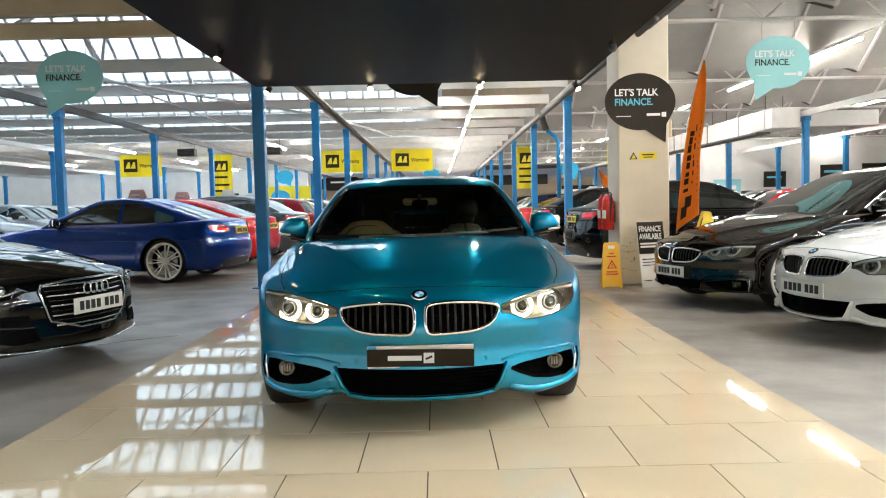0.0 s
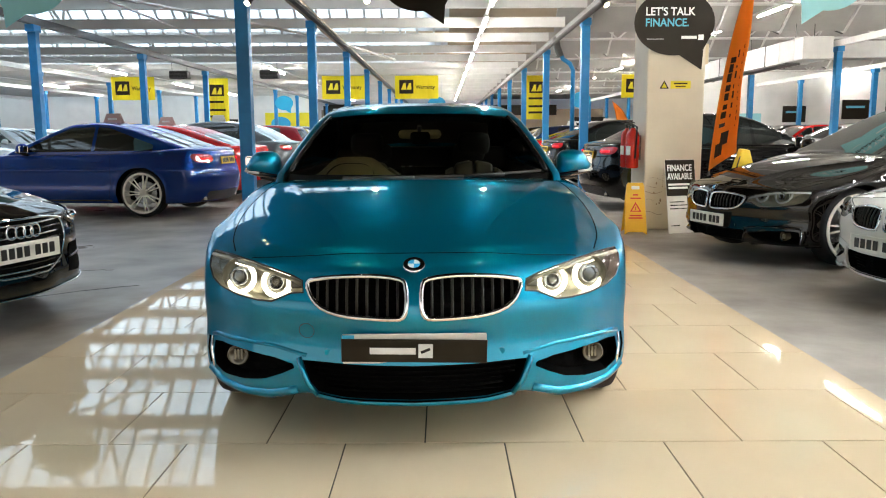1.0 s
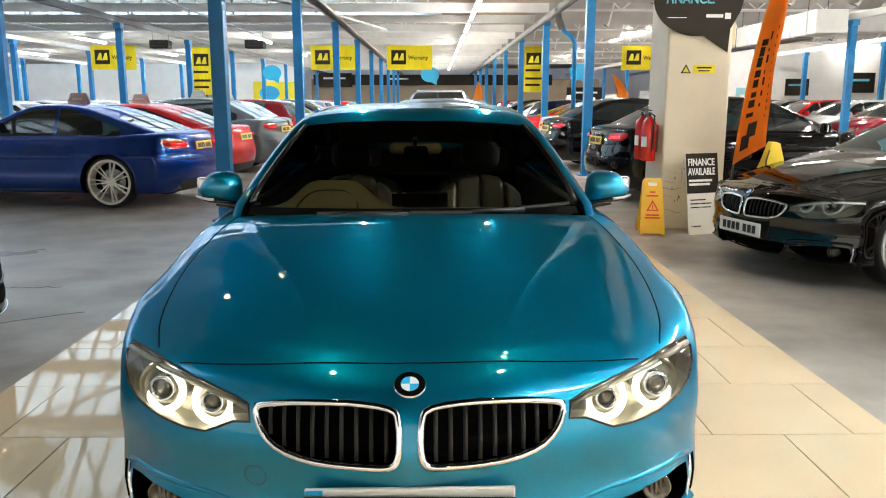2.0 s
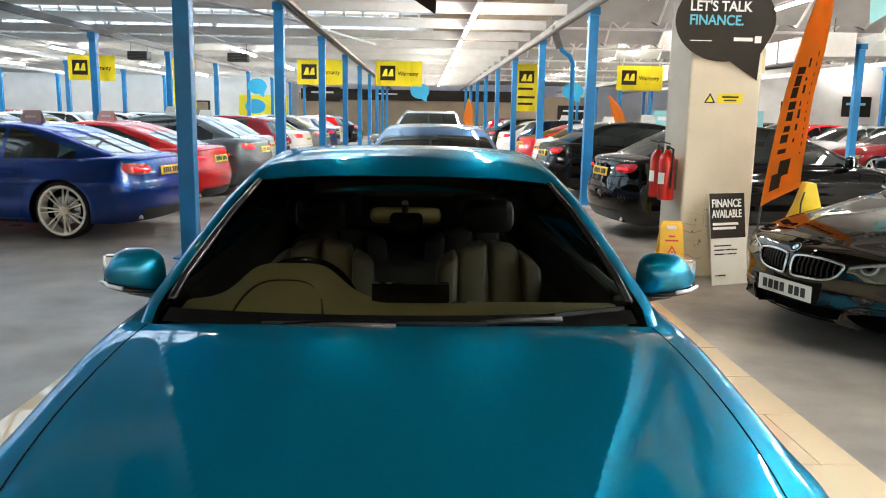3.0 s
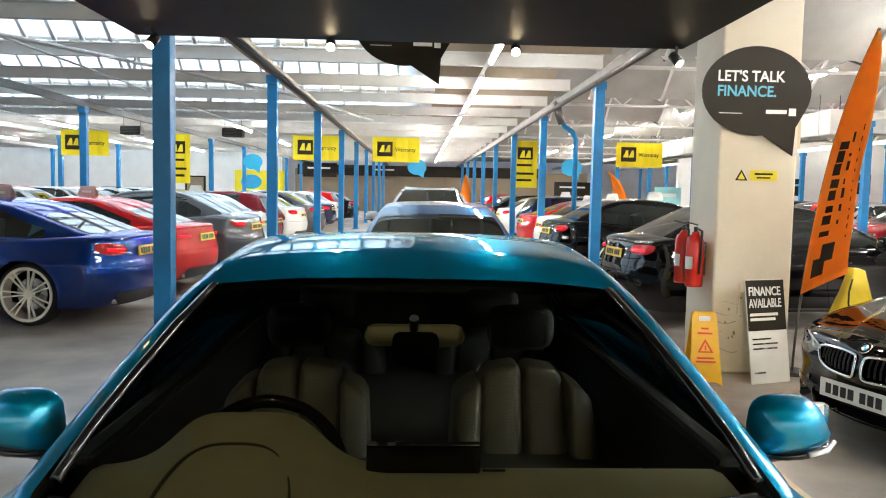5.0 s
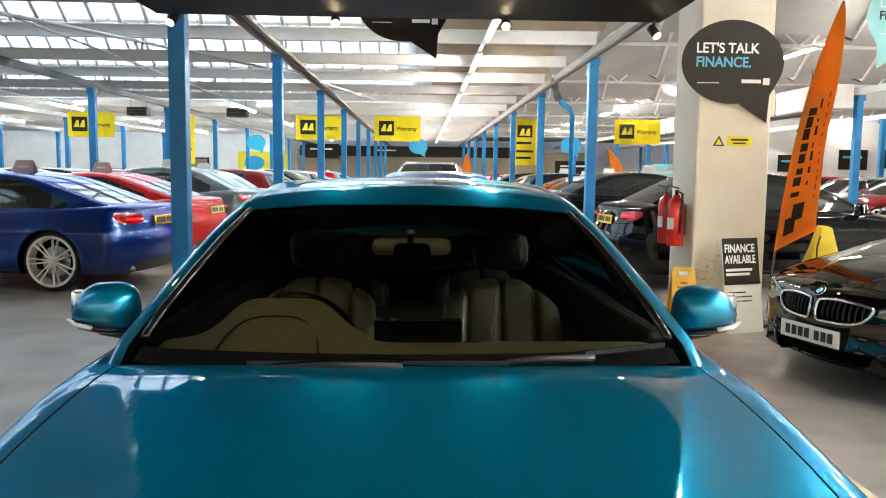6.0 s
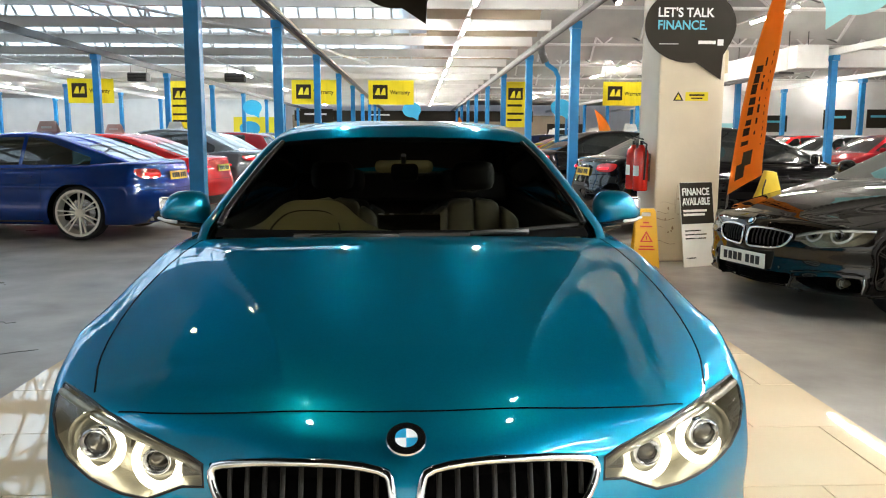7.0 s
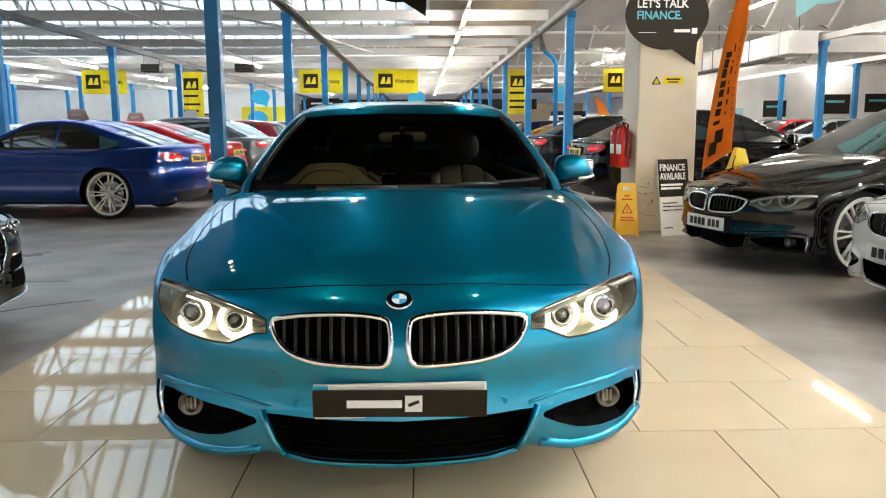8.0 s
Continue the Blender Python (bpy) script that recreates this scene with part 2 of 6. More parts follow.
def tube(points, r, seg=8, closed=False, bm=None):
    """A round tube along a line of points."""
    bm = bm or bmesh.new()
    pts = [Vector(p) for p in points]
    n = len(pts)
    rings, up = [], None
    for i, p in enumerate(pts):
        a = pts[(i - 1) % n] if closed or i else p
        b = pts[(i + 1) % n] if closed or i < n - 1 else p
        t = (b - a).normalized()
        if up is None:
            up = t.orthogonal().normalized()
        up = (up - t * up.dot(t)).normalized()
        s = t.cross(up)
        rings.append([bm.verts.new(p + r * (math.cos(2 * math.pi * k / seg) * up + math.sin(2 * math.pi * k / seg) * s)) for k in range(seg)])
    for i in range(n if closed else n - 1):
        a, b = rings[i], rings[(i + 1) % n]
        if closed and i == n - 1:
            off = min(range(seg), key=lambda o: (a[0].co - b[o].co).length)
            b = b[off:] + b[:off]
        for k in range(seg):
            bm.faces.new((a[k], a[(k + 1) % seg], b[(k + 1) % seg], b[k]))
    if not closed:
        bm.faces.new(rings[0][::-1])
        bm.faces.new(rings[-1])
    return bm


def lathe(profile, seg=32, axis="Z", bm=None):
    """Turns a profile of (radius, height) round an axis."""
    bm = bm or bmesh.new()
    rows = []
    for r, h in profile:
        row = []
        for k in range(seg):
            a = 2 * math.pi * k / seg
            v = (r * math.cos(a), r * math.sin(a), h) if axis == "Z" else (h, r * math.cos(a), r * math.sin(a))
            row.append(bm.verts.new(v))
        rows.append(row)
    for a, b in zip(rows, rows[1:]):
        for k in range(seg):
            bm.faces.new((a[k], a[(k + 1) % seg], b[(k + 1) % seg], b[k]))
    return bm


def slab(outline, depth, m=None, bm=None, bevel=0.0):
    """A flat outline in x and z, thickened along y from 0 to depth."""
    bm = bm or bmesh.new()
    vs = [bm.verts.new((x, 0, z)) for x, z in outline]
    f = bm.faces.new(vs)
    ext = bmesh.ops.extrude_face_region(bm, geom=[f])["geom"]
    nv = [v for v in ext if isinstance(v, bmesh.types.BMVert)]
    for v in nv:
        v.co.y += depth
    if m is not None:
        bmesh.ops.transform(bm, matrix=m, verts=vs + nv)
    return bm


def writing(name, body, size, material, m, parent, align="LEFT", squeeze=1.0):
    """Letters as a thin solid mesh; m carries x to the right, y up, z out of the board."""
    c = bpy.data.curves.new(name, "FONT")
    c.body, c.size, c.align_x, c.extrude, c.offset = body, size, align, 0.0015, size * 0.018
    tmp = bpy.data.objects.new(name, c)
    me = bpy.data.meshes.new_from_object(tmp)
    bpy.data.objects.remove(tmp)
    me.transform(Matrix.Diagonal((squeeze, 1, 1, 1)))
    me.materials.clear()
    me.materials.append(material)
    ob = new(name, me)
    ob.parent = parent
    ob.matrix_local = m
    return ob

# ---- cars: smooth shells found on an implicit form ----
def curve(*pts):
    """A smooth monotone line through (u, v) pairs, as a function of arrays."""
    u, v = np.array([p[0] for p in pts], float), np.array([p[1] for p in pts], float)
    h, d = np.diff(u), np.diff(v) / np.diff(u)
    m = np.zeros(len(u))
    m[0], m[-1] = d[0], d[-1]
    for i in range(1, len(u) - 1):
        m[i] = 0 if d[i - 1] * d[i] <= 0 else 3 * (h[i - 1] + h[i]) / ((2 * h[i] + h[i - 1]) / d[i - 1] + (h[i] + 2 * h[i - 1]) / d[i])

    def f(q):
        q = np.clip(q, u[0], u[-1])
        i = np.clip(np.searchsorted(u, q, "right") - 1, 0, len(u) - 2)
        t = (q - u[i]) / h[i]
        return (2 * t**3 - 3 * t**2 + 1) * v[i] + (t**3 - 2 * t**2 + t) * h[i] * m[i] + (3 * t**2 - 2 * t**3) * v[i + 1] + (t**3 - t**2) * h[i] * m[i + 1]

    return f


def smax(k, *terms):
    t = np.stack(np.broadcast_arrays(*terms))
    top = t.max(0)
    return top + k * np.log(np.exp((t - top) / k).sum(0))


def grad(f, p, e=1e-4):
    return np.stack([(f(p + np.eye(3)[i] * e) - f(p - np.eye(3)[i] * e)) / (2 * e) for i in range(3)], -1)


class Shell:
    """The surface f = 0 round a core box, meshed as a box grid."""

    def __init__(self, f, lo, hi, core_lo, core_hi, nx, ny, nz):
        self.f = f
        lo, hi, core_lo, core_hi = (np.array(a, float) for a in (lo, hi, core_lo, core_hi))
        n = (nx, ny, nz)
        index, outs, faces = {}, [], []

        def vid(key):
            if key not in index:
                index[key] = len(outs)
                outs.append(key)
            return index[key]

        for ax in range(3):
            b, c = (ax + 1) % 3, (ax + 2) % 3
            for side in (0, n[ax]):
                for i in range(n[b]):
                    for j in range(n[c]):
                        q = []
                        for di, dj in ((0, 0), (1, 0), (1, 1), (0, 1)):
                            key = [0, 0, 0]
                            key[ax], key[b], key[c] = side, i + di, j + dj
                            q.append(vid(tuple(key)))
                        faces.append(q if side else q[::-1])
        s = np.array(outs, float) / np.array(n)
        a, b = core_lo + s * (core_hi - core_lo), lo + s * (hi - lo)
        t0, t1 = np.zeros(len(s)), np.ones(len(s))
        for _ in range(22):
            t = (t0 + t1) / 2
            inside = f(a + (b - a) * t[:, None]) < 0
            t0, t1 = np.where(inside, t, t0), np.where(inside, t1, t)
        self.v = a + (b - a) * t0[:, None]
        self.q = np.array(faces)

    def centres(self):
        return self.v[self.q].mean(1)

    def settle(self, p):
        for _ in range(2):
            g = grad(self.f, p)
            p = p - g * (self.f(p) / np.maximum((g * g).sum(-1), 1e-6))[:, None]
        return p

    def split(self, field, pick=None, take=True):
        """Cuts out the faces where field > 0 (and pick is true) along a clean edge; returns their vertices and faces."""
        c = self.centres()
        ins = field(c) > 0
        if pick is not None:
            ins &= pick(c)
        if not ins.any():
            return None
        va, vb = np.zeros(len(self.v), bool), np.zeros(len(self.v), bool)
        va[self.q[ins].ravel()] = True
        vb[self.q[~ins].ravel()] = True
        edge = np.where(va & vb)[0]
        p = self.v[edge]
        for _ in range(4):
            r, g = field(p), grad(field, p)
            nrm = grad(self.f, p)
            nrm /= np.maximum(np.linalg.norm(nrm, axis=1), 1e-6)[:, None]
            g -= nrm * (g * nrm).sum(1)[:, None]
            step = -g * (r / np.maximum((g * g).sum(1), 0.05))[:, None]
            ln = np.linalg.norm(step, axis=1)[:, None]
            p = p + step * np.minimum(1, 0.02 / np.maximum(ln, 1e-9))
            p = self.settle(p)
        moved = self.v.copy()
        moved[edge] = p
        self.v = moved
        got = self.q[ins]
        if take:
            self.q = self.q[~ins]
        ids = np.unique(got)
        remap = np.zeros(len(self.v), int)
        remap[ids] = np.arange(len(ids))
        return self.v[ids], remap[got]

    def cast(self, pts2, axis, sign, depth=0):
        """Places points given in the other two axes on the surface, looking along +/- axis. sign +1: seen from the low side."""
        o = [i for i in range(3) if i != axis]
        pts2 = np.array(pts2, float)
        lo, hi = (-1.3, 1.3) if axis == 0 else (-0.4, 5.4) if axis == 1 else (0.0, 2.0)
        ts = np.linspace(lo, hi, 120) if sign > 0 else np.linspace(hi, lo, 120)
        n = len(pts2)
        p = np.zeros((n, 120, 3))
        p[:, :, o] = pts2[:, None, :]
        p[:, :, axis] = ts
        inside = self.f(p.reshape(-1, 3)).reshape(n, 120) < 0
        i = np.where(inside.any(1), np.maximum(inside.argmax(1), 1), 119)
        a, b = ts[i - 1], ts[i]
        q = p[:, 0].copy()
        for _ in range(14):
            mid = (a + b) / 2
            q[:, axis] = mid
            ins = self.f(q) < 0
            a, b = np.where(ins, a, mid), np.where(ins, mid, b)
        q[:, axis] = a
        lost = ~inside.any(1)
        if lost.any() and axis == 1 and depth < 8:
            q[lost] = self.cast(pts2[lost] * np.array([0.985, 1.0]) - np.array([0, 0.012]), axis, sign, depth + 1)
        return q

    def normal(self, p):
        g = grad(self.f, np.array(p, float))
        return g / np.maximum(np.linalg.norm(g, axis=-1), 1e-6)[..., None]


def poly_field(poly, a, b):
    """Signed distance to a polygon in the axes a and b: positive inside."""
    P = np.array(poly, float)
    Q = np.roll(P, -1, 0)

    def f(p):
        x = p[:, [a, b]]
        d = np.full(len(x), 1e9)
        ins = np.zeros(len(x), bool)
        for s, e in zip(P, Q):
            w = e - s
            t = np.clip(((x - s) @ w) / max(w @ w, 1e-12), 0, 1)
            d = np.minimum(d, np.linalg.norm(x - s - t[:, None] * w, axis=1))
            if e[1] != s[1]:
                cross = ((s[1] > x[:, 1]) != (e[1] > x[:, 1])) & (x[:, 0] < (e[0] - s[0]) * (x[:, 1] - s[1]) / (e[1] - s[1]) + s[0])
                ins ^= cross
        return np.where(ins, d, -d)

    return f


def rounded(poly, rounds=2, closed=True):
    """Corner cutting: a softer outline."""
    p = [np.array(q, float) for q in poly]
    for _ in range(rounds):
        out = []
        for i in range(len(p) if closed else len(p) - 1):
            a, b = p[i], p[(i + 1) % len(p)]
            out += [a * 0.75 + b * 0.25, a * 0.25 + b * 0.75]
        p = out if closed else [p[0]] + out + [p[-1]]
    return [tuple(q) for q in p]


def dense(poly, step=0.02, closed=True):
    out = []
    for i in range(len(poly) if closed else len(poly) - 1):
        a, b = np.array(poly[i]), np.array(poly[(i + 1) % len(poly)])
        n = max(1, int(np.linalg.norm(b - a) / step))
        out += [tuple(a + (b - a) * k / n) for k in range(n)]
    return out if closed else out + [tuple(poly[-1])]


def mirrored(poly):
    return [(-x, z) for x, z in poly][::-1]


def fill2(poly, step):
    """Triangles that fill an outline, with points inside it."""
    from mathutils import geometry
    edge = dense(poly, step)
    P = np.array(edge)
    lo, hi = P.min(0), P.max(0)
    gx, gz = np.meshgrid(np.arange(lo[0], hi[0], step), np.arange(lo[1], hi[1], step))
    g = np.stack([gx.ravel(), gz.ravel()], 1)
    f = poly_field(edge, 0, 1)
    g = g[f(np.c_[g, np.zeros(len(g))]) > step * 0.45]
    pts = [Vector(p) for p in edge] + [Vector(p) for p in g]
    n = len(edge)
    vs, _, fs, *_ = geometry.delaunay_2d_cdt(pts, [(i, (i + 1) % n) for i in range(n)], [], 0, 1e-6)
    vs = np.array([tuple(v) for v in vs])
    cen = np.array([vs[list(t)].mean(0) for t in fs])
    keep = f(np.c_[cen, np.zeros(len(cen))]) > 0
    return vs, [t for t, k in zip(fs, keep) if k]


def face_mesh(name, vs, fs, material, parent, label="", smooth=True, normals=None):
    ob = mesh_object(name, vs, fs, material, smooth)
    if normals is not None:
        ob.data.normals_split_custom_set_from_vertices([tuple(map(float, n)) for n in normals])
    return under(ob, parent, label)


def on_front(shell, poly2, push=0.0):
    """The outline's points on the nose, moved out (push < 0) or in along y."""
    p = shell.cast(poly2, 1, 1)
    p[:, 1] += push
    return p


def patch(name, shell, poly, material, parent, axis=1, sign=1, push=0.0, step=0.03, label=""):
    """A skin over an outline, lying on the shell and moved along its normal by push."""
    vs, fs = fill2(poly, step)
    p = shell.cast(vs, axis, sign)
    p = p + shell.normal(p) * push
    return face_mesh(name, p, fs, material, parent, label)


def bezel(name, shell, poly, r, material, parent, axis=1, sign=1, push=0.0, closed=True, label="", step=0.03):
    p = shell.cast(dense(poly, step, closed), axis, sign)
    p = p + shell.normal(p) * push
    return part(name, tube(p, r, 8, closed), material, parent, label, True)


# Wheels, built once
def wheel_meshes():
    tyre = lathe([(0.272, -0.10), (0.30, -0.112), (0.325, -0.10), (0.335, -0.07), (0.337, 0), (0.335, 0.07), (0.325, 0.10), (0.30, 0.112), (0.272, 0.10)], 40, "X")
    rim = lathe([(0.27, -0.085), (0.278, -0.09), (0.284, -0.106), (0.276, -0.112), (0.262, -0.095), (0.25, 0.02), (0.262, 0.09), (0.28, 0.095)], 40, "X")
    lathe([(0.258, -0.100), (0.262, -0.113), (0.288, -0.116), (0.292, -0.108)], 40, "X", rim)
    lathe([(0.001, -0.085), (0.03, -0.088), (0.055, -0.08), (0.06, -0.04)], 20, "X", rim)
    for k in range(7):
        for off in (-0.075, 0.075):
            a = 2 * math.pi * k / 7
            p = (-0.075, 0.05 * math.cos(a + off * 2.5), 0.05 * math.sin(a + off * 2.5))
            q = (-0.104, 0.266 * math.cos(a + off * 1.7), 0.266 * math.sin(a + off * 1.7))
            bar(p, q, 0.022, 0.014, rim)
    disc = lathe([(0.001, 0.0), (0.17, 0.0), (0.17, 0.02), (0.001, 0.02)], 24, "X")
    obs = []
    for nm, bm, mt in (("tyre", tyre, RUBBER), ("rim", rim, ALLOY), ("brake_disc", disc, DARKCHROME)):
        ob = from_bm(nm, bm, mt, nm == "tyre")
        obs.append(ob.data)
        bpy.data.objects.remove(ob)
    return obs


WHEEL = wheel_meshes()


def add_wheel(car, x, y, r, lite=False):
    """A wheel whose outer face looks away from the car's middle."""
    w = new("wheel", WHEEL[0])
    w.parent = car
    s = r / 0.337
    w.matrix_local = pose(x, y, r, 0, 0, 0 if x < 0 else 180) @ Matrix.Diagonal((1, s, s, 1))
    for nm, me in (("rim", WHEEL[1]), ("brake_disc", WHEEL[2]))[:1 if lite else 2]:
        o = new(nm, me)
        o.parent = w
    return w


def section(spec):
    """The two implicit forms of a car: lower body and cabin. x across, y from nose to tail, z up."""
    S = dict(L=4.64, W=1.83, zb=0.19, rsweep=0.30, k=0.022, crown=((0.3, 0.14), (1.0, 0.08), (1.5, 0.045), (4.0, 0.05)), cq=2.0,
             plan=((0, 0), (0.2, 0.02), (0.42, 0.085), (0.58, 0.135), (0.67, 0.17), (0.77, 0.235), (0.875, 0.335), (0.93, 0.40), (0.965, 0.48), (1.0, 0.60), (1.05, 0.8)),
             ridge=((0.2, 0.25), (0.35, 0.288), (0.6, 0.365), (0.85, 0.465), (1.0, 0.53), (1.4, 0.668), (1.55, 0.72)), keel=((0, 0), (1, 0)), bulge=0.0, zsh=0.72, tum=0.10,
             hood=((0, 0.64), (0.06, 0.69), (0.146, 0.724), (0.4, 0.795), (0.8, 0.865), (1.41, 0.934), (1.8, 0.945), (3.6, 1.0), (4.2, 1.04), (4.64, 0.98)),
             nose=((0.10, 0.05), (0.16, 0.012), (0.22, 0.0), (0.30, 0.002), (0.42, 0.02), (0.51, 0.01), (0.6, 0.028), (0.68, 0.06), (0.73, 0.13)), tail=((0.2, 0.14), (0.4, 0.03), (0.56, 0.012), (0.66, 0.03), (0.8, 0.07), (0.95, 0.10), (1.05, 0.13)),
             roof=((1.0, 1.16), (2.25, 1.302), (2.6, 1.358), (3.0, 1.385), (3.5, 1.345), (4.1, 1.18), (4.4, 1.06)), cowl=(1.40, 0.91), ws=2.25, wcurve=0.08, rear=(4.3, 1.0), rs=2.2,
             cw=0.80, ct=0.50, axle=0.80, wb=2.81, wr=0.335, arch=0.36)
    S.update(spec)
    hw, L = S["W"] / 2, S["L"]
    plan, crown, ridge, keel = curve(*S["plan"]), curve(*S["crown"]), curve(*S["ridge"]), curve(*S["keel"])
    hood, nose, tail, roof = curve(*S["hood"]), curve(*S["nose"]), curve(*S["tail"]), curve(*S["roof"])

    def body(p):
        x, y, z = p[:, 0], p[:, 1], p[:, 2]
        ax = np.abs(x)
        r = ax / hw
        X = hw - 0.05 * np.clip((0.9 - y) / 0.9, 0, 1) ** 2 - 0.07 * np.clip((y - L + 0.9) / 0.9, 0, 1) ** 2
        X = X - S["tum"] * np.clip((z - S["zsh"]) / 0.3, 0, 1.5) ** 1.4 - 0.05 * np.clip((0.42 - z) / 0.25, 0, 1) ** 2
        X = X + 0.010 * np.exp(-(((z - S["zsh"] - 0.02) / 0.025) ** 2)) - 0.008 * np.exp(-(((z - 0.47) / 0.10) ** 2))
        for ya in (S["axle"], S["axle"] + S["wb"]):
            d = np.hypot(y - ya, z - S["wr"])
            X = X + 0.014 * np.exp(-(((d - S["arch"] - 0.02) / 0.07) ** 2))
        H = hood(y) - crown(y) * r ** S["cq"]
        if S["bulge"]:
            fade = np.clip((y - 0.20) / 0.2, 0, 1) * np.clip((1.55 - y) / 0.3, 0, 1)
            line = ridge(y)
            d = ax - line
            fall = np.where(d > 0, 1 - np.exp(-np.clip(d, 0, 2) / 0.046), 0)
            H = H - S["bulge"] * fade * fall + 0.35 * S["bulge"] * fade
            H = H + 0.003 * np.clip((y - 0.3) / 0.6, 0, 1) * np.exp(-(((ax - hw + 0.16) / 0.10) ** 2))
        F = nose(z) + plan(r)
        R = L - tail(z) - S["rsweep"] * np.clip(r, 0, 1.2) ** 3
        return smax(S["k"], ax - X, z - H, F - y, y - R, S["zb"] + keel(r) - z)

    def cab_terms(p):
        x, y, z = p[:, 0], p[:, 1], p[:, 2]
        ax = np.abs(x)
        base = S["cw"] - 0.05 * np.clip((2.1 - y) / 1.0, 0, 1) ** 2 - 0.16 * np.clip((y - 3.0) / 1.3, 0, 1) ** 2
        side = (ax - base + S["ct"] * np.clip(z - 0.95, 0, 1) + 0.22 * np.clip(z - 1.15, 0, 1) ** 2) * 0.87
        top = (z - roof(y) + 0.028 * (ax / 0.6) ** 2.6) * 0.97
        cy, cz = S["cowl"]
        front = (cy + (z - cz) * S["ws"] + S["wcurve"] * (ax / 0.7) ** 2 - y) / math.hypot(1, S["ws"])
        ry, rz = S["rear"]
        back = (y - ry + (z - rz) * S["rs"] + 0.10 * (ax / 0.7) ** 2) / math.hypot(1, S["rs"])
        return side, top, front, back, np.maximum(0.7 - z, y - ry - 0.05 * S["rs"] - 0.02)

    def cabin(p):
        return smax(0.018, *cab_terms(p))

    return S, body, cabin, cab_terms


def base_car(name, spec, colour, m, fine=1.0, glass_mat=None, see_through=False, early=None, side_glass=None, lite=False):
    """Body, cabin, panes and wheels of a car; the details are added by the callers."""
    S, body, cabin, terms = section(spec)
    L, hw = S["L"], S["W"] / 2
    car = empty(name, m)
    n = lambda a: max(8, int(a * fine))
    bs = Shell(body, (-1.05, -0.25, 0.05), (1.05, L + 0.25, 1.25), (-0.45, 1.0, 0.42), (0.45, L - 1.0, 0.55), n(72), n(150), n(44))
    ya, yb, wr, ar = S["axle"], S["axle"] + S["wb"], S["wr"], S["arch"]
    for yy in (ya, yb):
        bs.split(lambda p, yy=yy: ar - np.hypot(p[:, 1] - yy, p[:, 2] - wr), lambda c: (np.abs(c[:, 0]) > hw * 0.72))
    cs = Shell(cabin, (-1.0, 0.6, 0.62), (1.0, L + 0.2, 1.6), (-0.25, 2.1, 0.9), (0.25, 3.2, 1.05), n(56), n(90), n(40))
    gm = glass_mat or G_CAR
    sm = side_glass or gm
    if early:
        early(car, S, bs, cs)
    zb0 = S["cowl"][1]
    ws_f = lambda p: np.minimum.reduce([-terms(p)[0] - 0.045, -terms(p)[1] - 0.014, p[:, 2] - zb0 + 0.06])
    got = cs.split(ws_f, lambda c: (terms(c)[2] > -0.03) & (terms(c)[2] > terms(c)[3]))
    if got:
        face_mesh("windscreen", *got, gm, car, normals=None if lite else cs.normal(got[0]))
    rw_f = lambda p: np.minimum.reduce([-terms(p)[0] - 0.06, -terms(p)[1] - 0.03, p[:, 2] - S["rear"][1] - 0.0])
    got = cs.split(rw_f, lambda c: (terms(c)[3] > -0.03) & (terms(c)[3] > terms(c)[2]))
    if got:
        face_mesh("rear_window", *got, G_REAR if see_through else sm, car)
    bp = S.get("bpillar", ya + S["wb"] * 0.56)
    for lo, hi in ((1.3, bp - 0.025), (bp + 0.025, S.get("cpillar", L - 0.85))):
        sw = lambda p, lo=lo, hi=hi: np.minimum.reduce([-terms(p)[1] - 0.045, -terms(p)[2] - S.get("apillar", 0.06), -terms(p)[3] - 0.09, p[:, 1] - lo, hi - p[:, 1], p[:, 2] - S.get("belt", 0.965) - 0.01 * p[:, 1]])
        for sg in (-1, 1):
            got = cs.split(sw, lambda c, sg=sg: (terms(c)[0] > -0.03) & (c[:, 0] * sg > 0.2))
            if got:
                face_mesh("side_window", *got, G_SIDE if see_through and lo < 1.5 else sm, car)
    face_mesh("body", bs.v, bs.q, colour, car, normals=None if lite else bs.normal(bs.v))
    face_mesh("roof", cs.v, cs.q, colour, car, normals=None if lite else cs.normal(cs.v))
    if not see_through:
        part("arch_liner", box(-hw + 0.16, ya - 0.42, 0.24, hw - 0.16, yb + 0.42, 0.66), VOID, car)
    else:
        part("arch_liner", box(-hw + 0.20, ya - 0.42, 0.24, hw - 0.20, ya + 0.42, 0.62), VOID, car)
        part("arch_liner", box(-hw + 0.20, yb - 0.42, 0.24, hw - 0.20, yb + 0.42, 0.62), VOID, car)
    for yy in (ya, yb):
        for sg in (-1, 1):
            add_wheel(car, sg * (hw - 0.15), yy, wr, lite)
    return car, S, bs, cs


def plate(car, m, ground, bars=7, w=0.52):
    """A number plate whose characters are plain bars."""
    p = under(from_bm("number_plate", box(-w / 2, -0.006, -0.056, w / 2, 0.006, 0.056, 0.004), ground), car)
    p.matrix_local = m
    x = -w / 2 + 0.05
    for i in range(bars):
        part("bar", box(x, -0.009, -0.032, x + 0.042, -0.004, 0.032), INK, p)
        x += 0.058 + (0.03 if i == 3 else 0)
    return p


